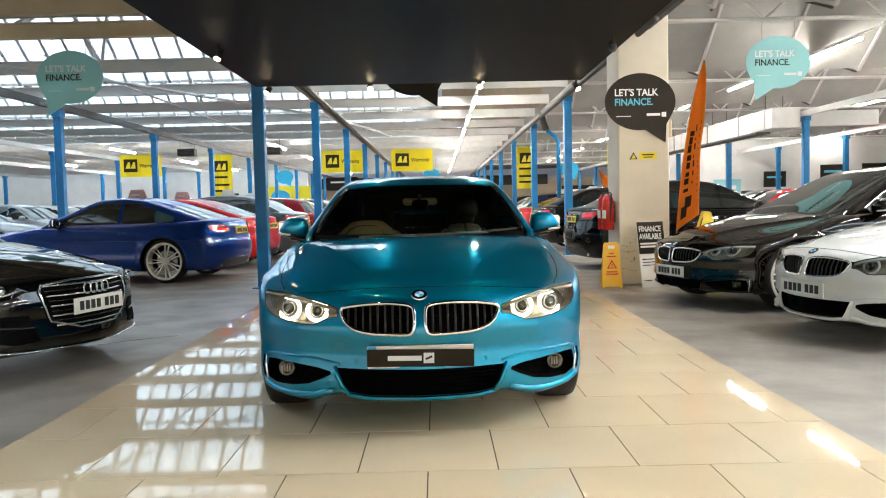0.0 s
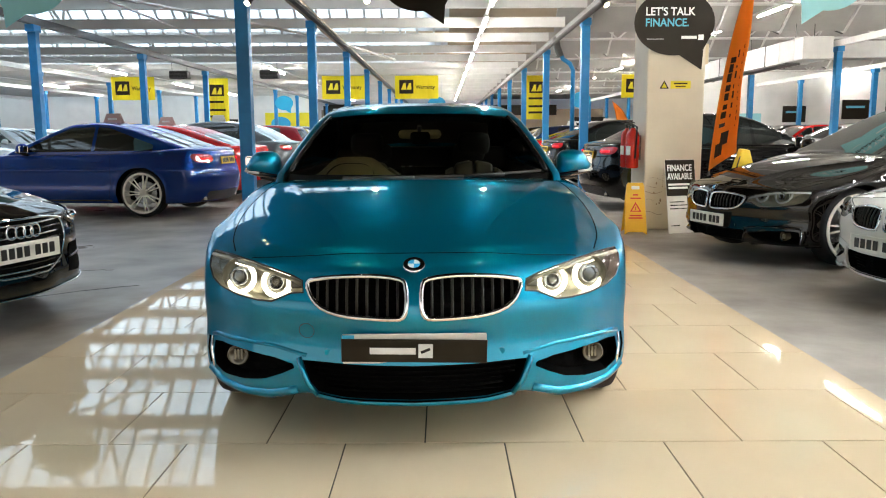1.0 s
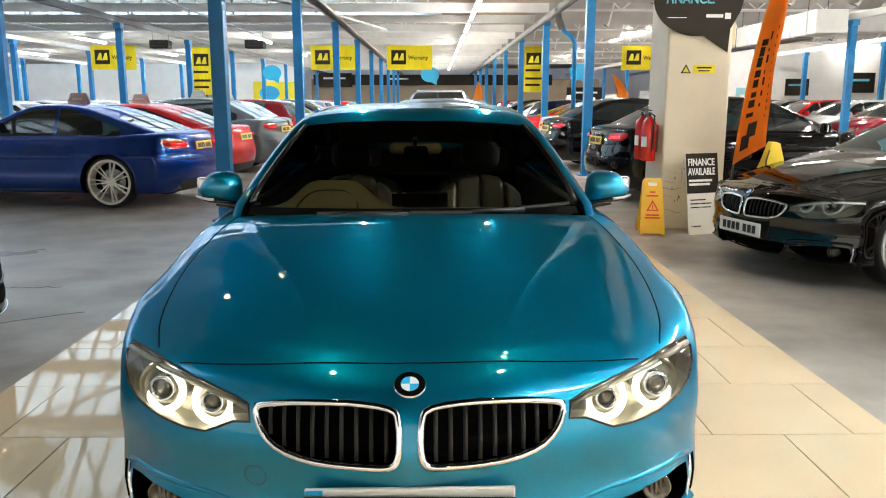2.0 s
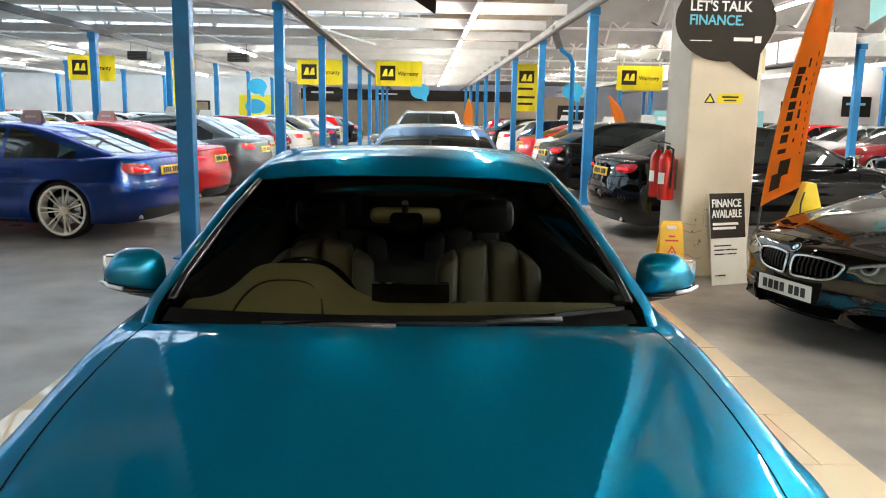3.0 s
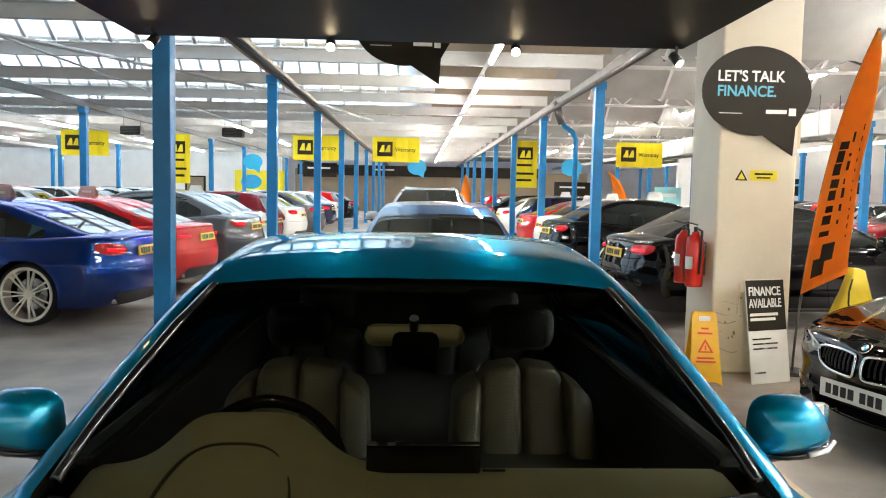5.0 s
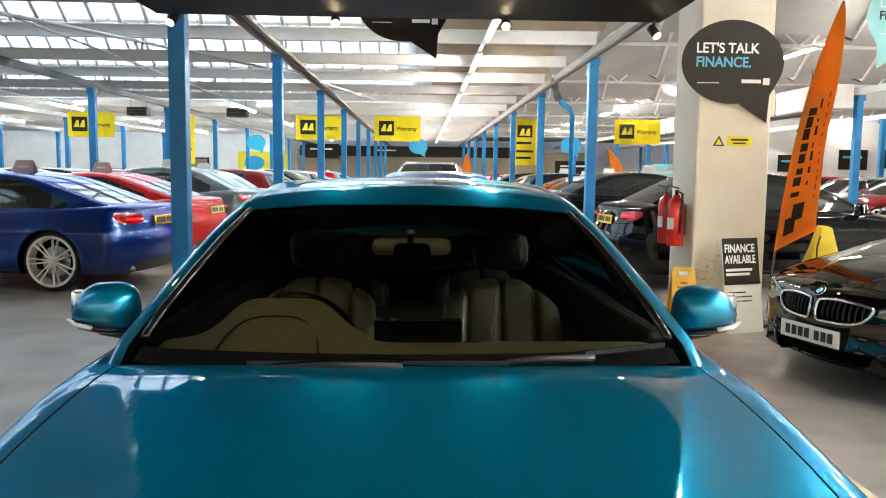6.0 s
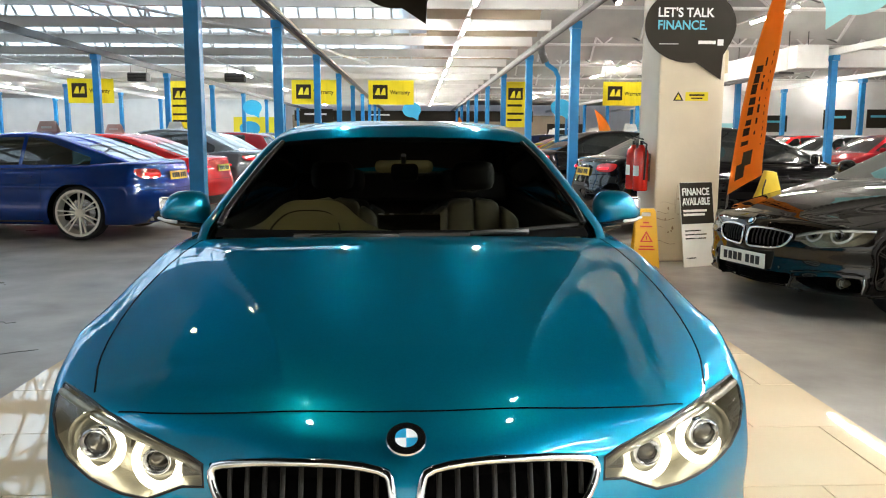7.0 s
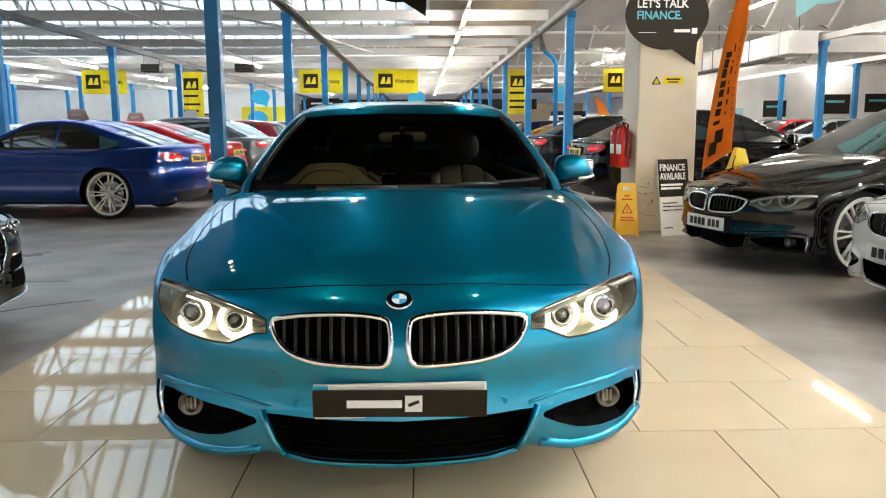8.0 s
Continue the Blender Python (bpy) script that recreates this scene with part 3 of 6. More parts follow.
def mirror_pair(car, x, y, z, colour, s=1.0, lite=False):
    for sg in (-1, 1):
        bm = bmesh.new()
        bmesh.ops.create_uvsphere(bm, u_segments=20, v_segments=12, radius=1)
        for v in bm.verts:
            a, b, c = v.co
            a, c = math.copysign(abs(a) ** 0.65, a), math.copysign(abs(c) ** 0.6, c)
            wide = 1 - 0.30 * (c + 0.4) if a > 0 else 1 - 0.06 * c
            v.co = (sg * (x + 0.115 * s + 0.122 * s * a * wide), y + 0.085 * b * (1 if b < 0 else 0.35) + 0.02 * max(a, 0), z + 0.010 + 0.080 * s * c * (1 - 0.06 * a) + (0.014 * a if c < 0 else 0.0))
        h = part("door_mirror", bm, colour, car, "", True)
        if lite:
            continue
        part("stalk", tube([(sg * (x - 0.07), y + 0.04, z - 0.105), (sg * (x + 0.03), y + 0.02, z - 0.085), (sg * (x + 0.12), y + 0.01, z - 0.065)], 0.020, 8), BLACKGLOSS, h, "", True)
        bm = bmesh.new()
        bmesh.ops.create_uvsphere(bm, u_segments=16, v_segments=8, radius=1)
        for v in bm.verts:
            a, b, c = v.co
            v.co = (sg * (x + 0.115 * s + 0.118 * s * a), y + 0.001 + 0.082 * b * (1 if b < 0 else 0.35), z - 0.058 * s + 0.026 * s * c + 0.012 * a)
        part("lower_shell", bm, BLACKGLOSS, h, "", True)
        part("indicator", tube([(sg * (x + 0.13 * s), y - 0.082, z - 0.044), (sg * (x + 0.19 * s), y - 0.062, z - 0.040), (sg * (x + 0.235 * s), y - 0.02, z - 0.034)], 0.007, 8), GUIDE, h, "pale indicator strip", True)
        part("mirror_glass", box(min(sg * (x + 0.02), sg * (x + 0.21)), y + 0.026, z - 0.05, max(sg * (x + 0.02), sg * (x + 0.21)), y + 0.032, z + 0.05, 0.01), CHROME, h)

# ---- structure ----
HALL = (-34.0, 26.0, -8.0, 66.0)
ZB, ZT = 3.58, 3.78
BAY, BAY0 = 5.87, -0.67
bm = box(HALL[0], HALL[2], -0.2, HALL[1], HALL[3], -0.006)
floor = tagged(from_bm("floor", bm, CONCRETE), "worn grey concrete floor with dark stains and cracks", "floor", kind="structure")
# the south wall is unseen; its gap is left for the added fill lamp
wall_defs = {"wall_west": (HALL[0] - 0.3, HALL[2], 0, HALL[0], HALL[3], 7), "wall_east": (HALL[1], HALL[2], 0, HALL[1] + 0.3, HALL[3], 7),
             "wall_south": (HALL[0], HALL[2] - 0.3, 3.6, HALL[1], HALL[2], 7), "wall_south_base": (HALL[0], HALL[2] - 0.3, 0, HALL[1], HALL[2], 0.3),
             "wall_north": (HALL[0], HALL[3], 0, HALL[1], HALL[3] + 0.3, 7)}
for nm, d in wall_defs.items():
    tagged(from_bm(nm, box(*d), WHITEWALL), "white rendered hall wall", "wall", kind="structure")

def sheet(b, x0, x1, ya, za, yb, zb_, th=0.05):
    vs = [b.verts.new(p) for p in ((x0, ya, za), (x1, ya, za), (x1, yb, zb_), (x0, yb, zb_), (x0, ya, za + th), (x1, ya, za + th), (x1, yb, zb_ + th), (x0, yb, zb_ + th))]
    for f in ((3, 2, 1, 0), (4, 5, 6, 7), (0, 1, 5, 4), (1, 2, 6, 5), (2, 3, 7, 6), (3, 0, 4, 7)):
        b.faces.new([vs[i] for i in f])


# unseen opening behind the viewer, made up: its lamp brightens camera-facing surfaces
area_lamp("shop_front_daylight", look((-4.0, HALL[2] - 0.1, 1.95), (-4.0, 0, 1.95)), 50.0, 3.2, FILL_POWER, (1.0, 0.90, 0.76))
ZR, ZV, RUN = 5.72, 3.91, 3.62
GX0, GX1 = -33.8, 0.2
ceil_bm, aisle_bm, bar_bm = (bmesh.new() for _ in range(3))


def roof_pane(*place):
    b = bmesh.new()
    sheet(b, *place)
    tagged(from_bm("skylight_glass", b, SKYPANE), "bright daylit wired roof glass", "skylight", kind="structure").visible_shadow = False


for k in range(-2, 11):
    y0 = BAY * k + BAY0
    x = HALL[0]
    while x < HALL[1] - 0.1:
        w = 1.5
        sheet(aisle_bm if -3.2 < x < 2.2 or (k == 1 and -8.6 < x < 2.2) else ceil_bm, x + 0.012, min(x + w, HALL[1]) - 0.012, y0, ZV, y0 + RUN, ZR + 0.02 * ((x * 7.3) % 1.0))
        x += w
    if k in (-1, 0):
        sheet(ceil_bm, GX1, 3.6, y0 + RUN, ZR, y0 + BAY, ZV)
        sheet(ceil_bm, 20.0, HALL[1], y0 + RUN, ZR, y0 + BAY, ZV)
        roof_pane(3.6, 20.0, y0 + RUN + 0.05, ZR - 0.05, y0 + BAY - 0.1, ZV + 0.05, 0.012)
        for xx in np.arange(3.6, 20.1, 0.46):
            bar((xx, y0 + RUN, ZR - 0.02), (xx, y0 + BAY, ZV + 0.02), 0.06, 0.08, bar_bm)
    else:
        sheet(aisle_bm, GX1, 3.05, y0 + RUN, ZR, y0 + BAY, ZV)
        sheet(ceil_bm, 3.06, HALL[1], y0 + RUN, ZR, y0 + BAY, ZV)
    ge = GX1
    if k == 1:
        ge = -8.6
        sheet(aisle_bm, ge, GX1, y0 + RUN, ZR, y0 + BAY, ZV)
    roof_pane(GX0, ge, y0 + RUN + 0.05, ZR - 0.05, y0 + BAY - 0.1, ZV + 0.05, 0.012)
    x = GX0
    while x < ge:
        bar((x, y0 + RUN, ZR - 0.02), (x, y0 + BAY, ZV + 0.02), 0.06, 0.08, bar_bm)
        x += 0.46
    bar((GX0, y0 + 4.7, (ZR + ZV) / 2 + 0.03), (ge, y0 + 4.7, (ZR + ZV) / 2 + 0.03), 0.06, 0.07, bar_bm)
tagged(from_bm("ceiling", ceil_bm, ROOFSHEET), "grey sheeted sawtooth roof slopes", "ceiling", kind="structure")
tagged(from_bm("ceiling_aisle", aisle_bm, ROOFTAN), "stained cream roof boards over the aisle", "ceiling", kind="structure")
tagged(from_bm("skylight_bars", bar_bm, WHITEPAINT), "white glazing bars of the sawtooth skylights", "skylight", kind="structure")
for k in range(-1, 10):
    yc, zc = BAY * k + BAY0 + (RUN + BAY) / 2 + 0.12, (ZR + ZV) / 2 + 0.12
    n = Vector((0, -(ZR - ZV), -(BAY - RUN))).normalized()
    xa, share = (-17.0, 0.62) if k != 1 else (-21.2, 0.47)
    area_lamp("skylight_daylight", look((xa, yc, zc), Vector((xa, yc, zc)) + n), 33.0 if k != 1 else 25.0, 2.7, SKY_POWER * share, (0.76, 0.89, 1.0))


for k in (-1, 0):
    yc, zc = BAY * k + BAY0 + (RUN + BAY) / 2 + 0.12, (ZR + ZV) / 2 + 0.12
    n = Vector((0, -(ZR - ZV), -(BAY - RUN))).normalized()
    area_lamp("skylight_daylight", look((11.8, yc, zc), Vector((11.8, yc, zc)) + n), 16.0, 2.8, SKY_POWER * 1.0, (0.76, 0.89, 1.0))


def i_beam(p, q, h, w, material, nm, label):
    b = bmesh.new()
    d = Vector((0, 0, h / 2))
    bar(Vector(p) + d, Vector(q) + d, w, 0.02, b)
    bar(Vector(p) - d, Vector(q) - d, w, 0.02, b)
    bar(p, q, 0.02, h - 0.02, b)
    return tagged(from_bm(nm, b, material), label, "beam", kind="structure")


for k in range(-7, 18):
    y = 10.85 + 2.769 * k
    # warm lamp light on the near beams is put into their cream colour
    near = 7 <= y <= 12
    i_beam((HALL[0], y, (ZB + ZT) / 2), (2.8, y, (ZB + ZT) / 2), ZT - ZB, 0.12, CREAMWARM if near else WHITEPAINT, "roof_beam", "steel roof beam with warm lamp light in its cream colour" if near else "white painted steel roof beam")
i_beam((HALL[0], 9.55, (ZB + ZT) / 2), (2.8, 9.55, (ZB + ZT) / 2), ZT - ZB, 0.12, CREAMWARM, "roof_beam", "steel roof beam with warm lamp light in its cream colour")
# purlins along the slopes and struts of the sawtooth frames
strut_bm = bmesh.new()
for k in range(0, 10):
    y0 = BAY * k + BAY0
    for x in np.arange(-33, 3, 3.0):
        bar((x, y0, ZT), (x, y0 + RUN, ZR - 0.06), 0.06, 0.08, strut_bm)
        bar((x, y0 + 3.0, ZT), (x, y0 + RUN, ZR - 0.1), 0.05, 0.05, strut_bm)
        bar((x, y0 + 3.0, ZT), (x, y0 + 1.6, ZV + 0.75), 0.05, 0.05, strut_bm)
tagged(from_bm("roof_struts", strut_bm, WHITEPAINT), "white painted steel roof struts", "truss", kind="structure")
# rafters, purlins and cross rods under the side hall's roof
raft_bm, rod_bm = bmesh.new(), bmesh.new()
for k in range(1, 9):
    y0 = BAY * k + BAY0
    for x in np.arange(4.0, 25, 1.75):
        bar((x, y0, ZV - 0.03), (x, y0 + RUN, ZR - 0.05), 0.05, 0.07, raft_bm)
        bar((x, y0 + RUN, ZR - 0.05), (x, y0 + BAY, ZV - 0.03), 0.05, 0.07, raft_bm)
    for f in (0.33, 0.66):
        bar((3.1, y0 + RUN * f, ZV + (ZR - ZV) * f - 0.08), (25.8, y0 + RUN * f, ZV + (ZR - ZV) * f - 0.08), 0.06, 0.08, raft_bm)
    for x in np.arange(4.0, 23, 1.75):
        rod((x, y0 + 0.1, ZV - 0.06), (x + 1.75, y0 + RUN, ZR - 0.14), 0.020, 6, rod_bm)
        rod((x + 1.75, y0 + 0.1, ZV - 0.06), (x, y0 + RUN, ZR - 0.14), 0.020, 6, rod_bm)
    for f in (0.18, 0.5, 0.82):
        rod((3.1, y0 + RUN * f, ZV + (ZR - ZV) * f - 0.02), (25.8, y0 + RUN * f, ZV + (ZR - ZV) * f - 0.02), 0.016, 6, rod_bm)
tagged(from_bm("roof_rafters", raft_bm, WHITEPAINT), "white painted rafters and purlins under the roof", "rafters", kind="structure")
tagged(from_bm("cross_rods", rod_bm, CONDUIT), "dark steel cross rods under the roof", "bracing", kind="structure")
# lattice trusses over the side hall
for k in range(1, 10):
    y, b = BAY * k - 0.27, bmesh.new()
    za, zb_ = 3.77, 4.55
    rod((3.1, y, za), (25.8, y, za), 0.035, 8, b)
    rod((3.1, y, zb_), (25.8, y, zb_), 0.035, 8, b)
    x = 3.1
    while x < 25:
        rod((x, y, za), (x + 0.9, y, zb_), 0.022, 6, b)
        rod((x + 0.9, y, zb_), (x + 1.8, y, za), 0.022, 6, b)
        x += 1.8
    tagged(from_bm("lattice_truss", b, WHITEPAINT), "white tubular lattice roof truss", "truss", kind="structure")
for x in (-25.5, -19.8, -14.1, -8.35, -2.6, 2.84, 10.5, 15.5):
    w = 0.045 if x == 2.84 else 0.065 if x == -2.6 else 0.05
    tagged(from_bm("edge_beam", box(x - w, HALL[2], ZB - 0.16, x + w, HALL[3], ZB - 0.004), CONDUIT if x in (2.84, -8.35) else TANBEAM if x == -2.6 else WHITEPAINT), "painted beam along a row of posts", "beam", kind="structure")

def roof_z(y):
    f = (y - BAY0) % BAY
    return ZV + (ZR - ZV) * (f / RUN if f < RUN else (BAY - f) / (BAY - RUN))


# posts
def post(x, y, s=0.165, h=3.42):
    p = tagged(from_bm("steel_post", box(-s / 2, -s / 2, 0, s / 2, s / 2, h, 0.008), STEEL_BLUE), "bright blue painted square steel post", "post", "blue posts of the hall")
    p.location = (x, y, -0.006)
    part("base_plate", box(-s * 0.9, -s * 0.9, 0, s * 0.9, s * 0.9, 0.02, 0.004), STEEL_BLUE, p)
    part("head_bracket", box(-s * 0.56, -s * 0.9, h - 0.14, s * 0.56, s * 0.9, h, 0.01), STEEL_BLUE, p)
    return p


first = post(-2.54, 11.07)
for x, ya in ((-2.62, 16.95), (2.84, 16.74), (-8.35, 17.25), (-14.1, 22.9), (-19.8, 22.9), (-25.5, 28.7), (10.5, 22.03), (15.5, 23.5)):
    for k in range(8):
        if ya + 5.87 * k < 59:
            copy_thing(first, pose(x, ya + 5.87 * k, -0.006))

# black suspended soffit with its spots
tagged(from_bm("black_canopy", box(-2.2, -3.5, 2.62, 1.78, 9.4, 2.95, 0.01), BLACKPANEL), "matt black suspended soffit over the display car", "canopy", kind="structure")


def spot(x, y, z, aim, drop=0.09):
    s = tagged(empty("spotlight", pose(x, y, z)), "small black ceiling spotlight with a warm lit bulb", "spotlight", "spots under the black soffit")
    part("stem", rod((0, 0, 0.01), (0, 0, -drop), 0.012), BLACKPL, s)
    d = (Vector(aim) - Vector((x, y, z))).normalized()
    c = Vector((0, 0, -drop))
    part("housing", rod(c - d * 0.05, c + d * 0.045, 0.035, 16), BLACKPL, s, "", True)
    part("bulb", rod(c + d * 0.046, c + d * 0.05, 0.03, 16), SPOTGLOW, s, "glowing warm bulb")
    e = Vector((x, y, z)) + c + d * 0.07
    spot_lamp("spot_light", e, aim, SPOT_POWER * (0.3 if 4 < y < 5 else 2.5 if aim[1] > 10 else 1.2 if y < 4 else 0.6 if y < 7 else 1.0), (1.0, 0.80, 0.52), 84 if y < 4 else 110 if y < 5 else 64)


# pairs at y 4.3 and 1.2 are unseen, added to light cabin and tiles
for x, y, ax_, ay in ((-0.795, 9.32, -0.4, 5.5), (0.535, 9.32, 0.2, 5.5), (-1.98, 9.1, -3.0, 7), (1.7, 9.3, 3.0, 7.5), (-1.95, 6.9, -2.7, 5.6), (1.6, 6.9, 2.7, 10.3), (-0.75, 4.3, -0.35, 5.35), (0.6, 4.3, 0.25, 5.35), (-0.75, 1.2, -0.95, 1.3), (0.6, 1.2, 0.85, 1.3)):
    spot(x, y, 2.62, (ax_, ay, 1.3 if ay > 10 else 0.2), 0.045 if abs(x) < 1 else 0.09)

# column
column = tagged(from_bm("column", box(2.44, 10.33, -0.006, 3.13, 11.0, 4.0, 0.02), PLASTER), "scuffed cream plastered square column", "column", kind="structure")


# tubes
def tube_lamp(x, y, z, length=2.4):
    t = tagged(empty("fluorescent_lamp", pose(x, y, z)), "lit white fluorescent batten lamp on the roof", "ceiling lamp", "fluorescent lamps")
    part("batten", box(-0.05, -length / 2, 0.03, 0.05, length / 2, 0.09, 0.008), WHITEPAINT, t)
    part("tube", rod((0, -length / 2 + 0.03, 0), (0, length / 2 - 0.03, 0), 0.026), TUBE, t)
    return t


t0 = tube_lamp(0.9, 14.5, 3.47, 1.9)
for y in np.arange(18.1, 55, 3.6):
    copy_thing(t0, pose(0.9, y, 3.47))
# the row at x 5.0 is unseen, added to brighten the right-hand floor
t0 = tube_lamp(5.0, -5.0, 4.1)
# x 8.1 lamps nearer than y 12 are out of view, added for fill
for x, ys in ((8.1, np.arange(-6.1, 56, 4.4)), (14.0, np.arange(-6, 56, 4.4)), (20.0, np.arange(-4, 56, 8.8))):
    for y in ys:
        copy_thing(t0, pose(x, y, 4.1))
for y in np.arange(-0.6, 9, 4.4):
    copy_thing(t0, pose(5.0, y, 4.1))
for x in (-6.0, -12.0, -18.0):
    for y in np.arange(30, 56, 8):
        copy_thing(t0, pose(x, y, 3.47))

# the trunking at x 5.0 only carries the added row
for x, z in ((0.9, 3.56), (5.0, 4.19), (8.1, 4.19), (14.0, 4.19), (20.0, 4.19), (-6.0, 3.56), (-12.0, 3.56), (-18.0, 3.56)):
    tagged(from_bm("lamp_trunking", box(x - 0.03, -8 if x > 1 else 12, z, x + 0.03, 10.3 if x == 5.0 else 60, z + 0.022), WHITEPAINT), "white lamp trunking under the roof", "trunking", kind="structure")

# tiled strip
tiles = tagged(from_bm("tiled_floor", box(-2.165, -3.2, -0.02, 1.925, 9.65, -0.004), GROUT), "polished cream tile strip under the display car", "tiled floor", kind="structure")
tile_cache = {}


def tile_at(x0, x1, y0, y1):
    key = (round(x1 - x0, 3), round(y1 - y0, 3))
    if key not in tile_cache:
        w, d = key[0] / 2 - 0.0026, key[1] / 2 - 0.0026
        ob = from_bm("tile", box(-w, -d, -0.012, w, d, 0, 0.0012), TILE)
        tile_cache[key] = ob.data
        bpy.data.objects.remove(ob)
    ob = new("tile", tile_cache[key])
    ob.location = ((x0 + x1) / 2, (y0 + y1) / 2, 0)
    ob.parent = tiles


for r in range(-10, 11):
    y0 = 3.05 + 0.605 * r
    x = 0.22 + (0.302 if r % 2 else 0.0) - 6 * 0.605
    while x < 1.925:
        a, b = max(x, -2.165), min(x + 0.605, 1.925)
        if b - a > 0.03:
            tile_at(a, b, y0, min(y0 + 0.605, 9.65))
        x += 0.605

# ---- car details ----
HEAD = ((0.823, 0.700), (0.717, 0.698), (0.618, 0.687), (0.532, 0.668), (0.451, 0.646), (0.414, 0.630), (0.410, 0.588), (0.457, 0.584), (0.495, 0.567),
        (0.534, 0.550), (0.594, 0.551), (0.682, 0.561), (0.762, 0.578), (0.808, 0.602), (0.830, 0.640), (0.832, 0.676))
KIDNEY = ((0.034, 0.645), (0.091, 0.655), (0.177, 0.659), (0.283, 0.652), (0.366, 0.639), (0.401, 0.630), (0.396, 0.594), (0.374, 0.558),
          (0.335, 0.529), (0.262, 0.512), (0.157, 0.507), (0.071, 0.504), (0.036, 0.508), (0.022, 0.531), (0.019, 0.588), (0.024, 0.628))
FOG = ((0.452, 0.318), (0.526, 0.337), (0.652, 0.352), (0.764, 0.358), (0.805, 0.352), (0.815, 0.300), (0.808, 0.255), (0.757, 0.235),
       (0.657, 0.238), (0.568, 0.252), (0.497, 0.280), (0.452, 0.303))
LOW = ((-0.421, 0.337), (0.421, 0.337), (0.398, 0.262), (0.362, 0.212), (0.270, 0.200), (0.0, 0.196), (-0.270, 0.200), (-0.362, 0.212), (-0.398, 0.262))


def hole(shell, poly):
    shell.split(poly_field(poly, 0, 2), lambda c: c[:, 1] < 1.0)


def recess(name, shell, poly, depth, material, parent, lip=0.0, label=""):
    """A pocket behind an outline in the nose: side walls and a back."""
    edge = dense(poly, 0.025)
    a = on_front(shell, edge, lip)
    mid = np.mean(a, 0)
    b = mid + (a - mid) * np.array([0.93, 1, 0.93])
    b[:, 1] = a[:, 1] + depth
    n = len(edge)
    vs, fs = fill2([(p[0], p[2]) for p in b], 0.04)
    edge_b = {(round(p[0], 4), round(p[2], 4)): p[1] for p in b}
    back = []
    for v in vs:
        k = (round(v[0], 4), round(v[1], 4))
        y = edge_b[k] if k in edge_b else b[np.argmin(np.hypot(b[:, 0] - v[0], b[:, 2] - v[1])), 1] + 0.005
        back.append((v[0], y, v[1]))
    verts = [*a, *b, *back]
    faces = [(i, (i + 1) % n, n + (i + 1) % n, n + i) for i in range(n)] + [tuple(2 * n + k for k in f) for f in fs]
    return face_mesh(name, verts, faces, material, parent, label, False)


def ring_outline(cx, cz, r, flat=0.0, n=28):
    out = []
    for k in range(n):
        a = 2 * math.pi * k / n
        z = r * math.sin(a)
        out.append((cx + r * math.cos(a) * 1.04, cz + min(z, r * (1 - flat))))
    return out


def headlight(car, shell, sg, outline, lit):
    poly = outline if sg > 0 else mirrored(outline)
    hole(shell, poly)
    hl = recess("headlight", shell, poly, 0.09 if lit else 0.05, HEADBOWL, car, 0.002, "clear headlight with two glowing rings" if lit else "clear headlight")
    for cx, cz, r in ((0.522, 0.615, 0.050), (0.680, 0.622, 0.058)):
        c = on_front(shell, [(sg * cx, cz)])[0]
        pts = on_front(shell, ring_outline(sg * cx, cz, r, 0.18), 0.030)
        pts[:, 1] = np.maximum(pts[:, 1], c[1] + 0.012)
        part("light_ring", tube(pts, 0.0098, 8, True), HALO if lit else GUIDE, hl, "glowing white ring", True)
        base = Vector((c[0], c[1] + 0.035, c[2]))
        part("projector_ring", lathe([(r * 0.55, 0.0), (r * 0.62, 0.012), (r * 0.50, 0.018), (r * 0.45, 0.0)], 24), DARKCHROME, hl, "", True).matrix_local = Matrix.Translation(base) @ pose(0, 0, 0, 90)
        bm = bmesh.new()
        bmesh.ops.create_uvsphere(bm, u_segments=16, v_segments=10, radius=r * 0.46)
        bmesh.ops.transform(bm, matrix=Matrix.Translation(base) @ Matrix.Diagonal((1, 0.5, 1, 1)), verts=bm.verts)
        part("projector_lens", bm, LAMPGLASS, hl, "dark glassy projector", True)
        part("surround", lathe([(r * 1.2, -0.01), (r * 0.9, -0.03), (r * 0.6, -0.012)], 24), LAMPIN, hl, "", True).matrix_local = Matrix.Translation(base) @ pose(0, 0, 0, 90)
    # bright brow strip and inner block
    brow = [p for p in outline[:6]]
    pts = on_front(shell, dense([(sg * x, z - 0.016) for x, z in brow], 0.03, False), 0.012)
    part("brow_strip", tube(pts, 0.009, 8), HEADBOWL if lit else GUIDE, hl, "", True)
    c = on_front(shell, [(sg * 0.44, 0.612)])[0]
    part("turn_signal", box(c[0] - 0.022, c[1] + 0.012, c[2] - 0.014, c[0] + 0.022, c[1] + 0.03, c[2] + 0.014, 0.006), LAMPIN, hl)
    vs, fs = fill2(poly, 0.035)
    p = on_front(shell, vs, -0.002)
    face_mesh("lens", p, fs, G_LENS, hl, "clear lens").visible_shadow = False
    bezel("seal", shell, poly, 0.0035, BLACKPL, hl, push=-0.001)
    return hl


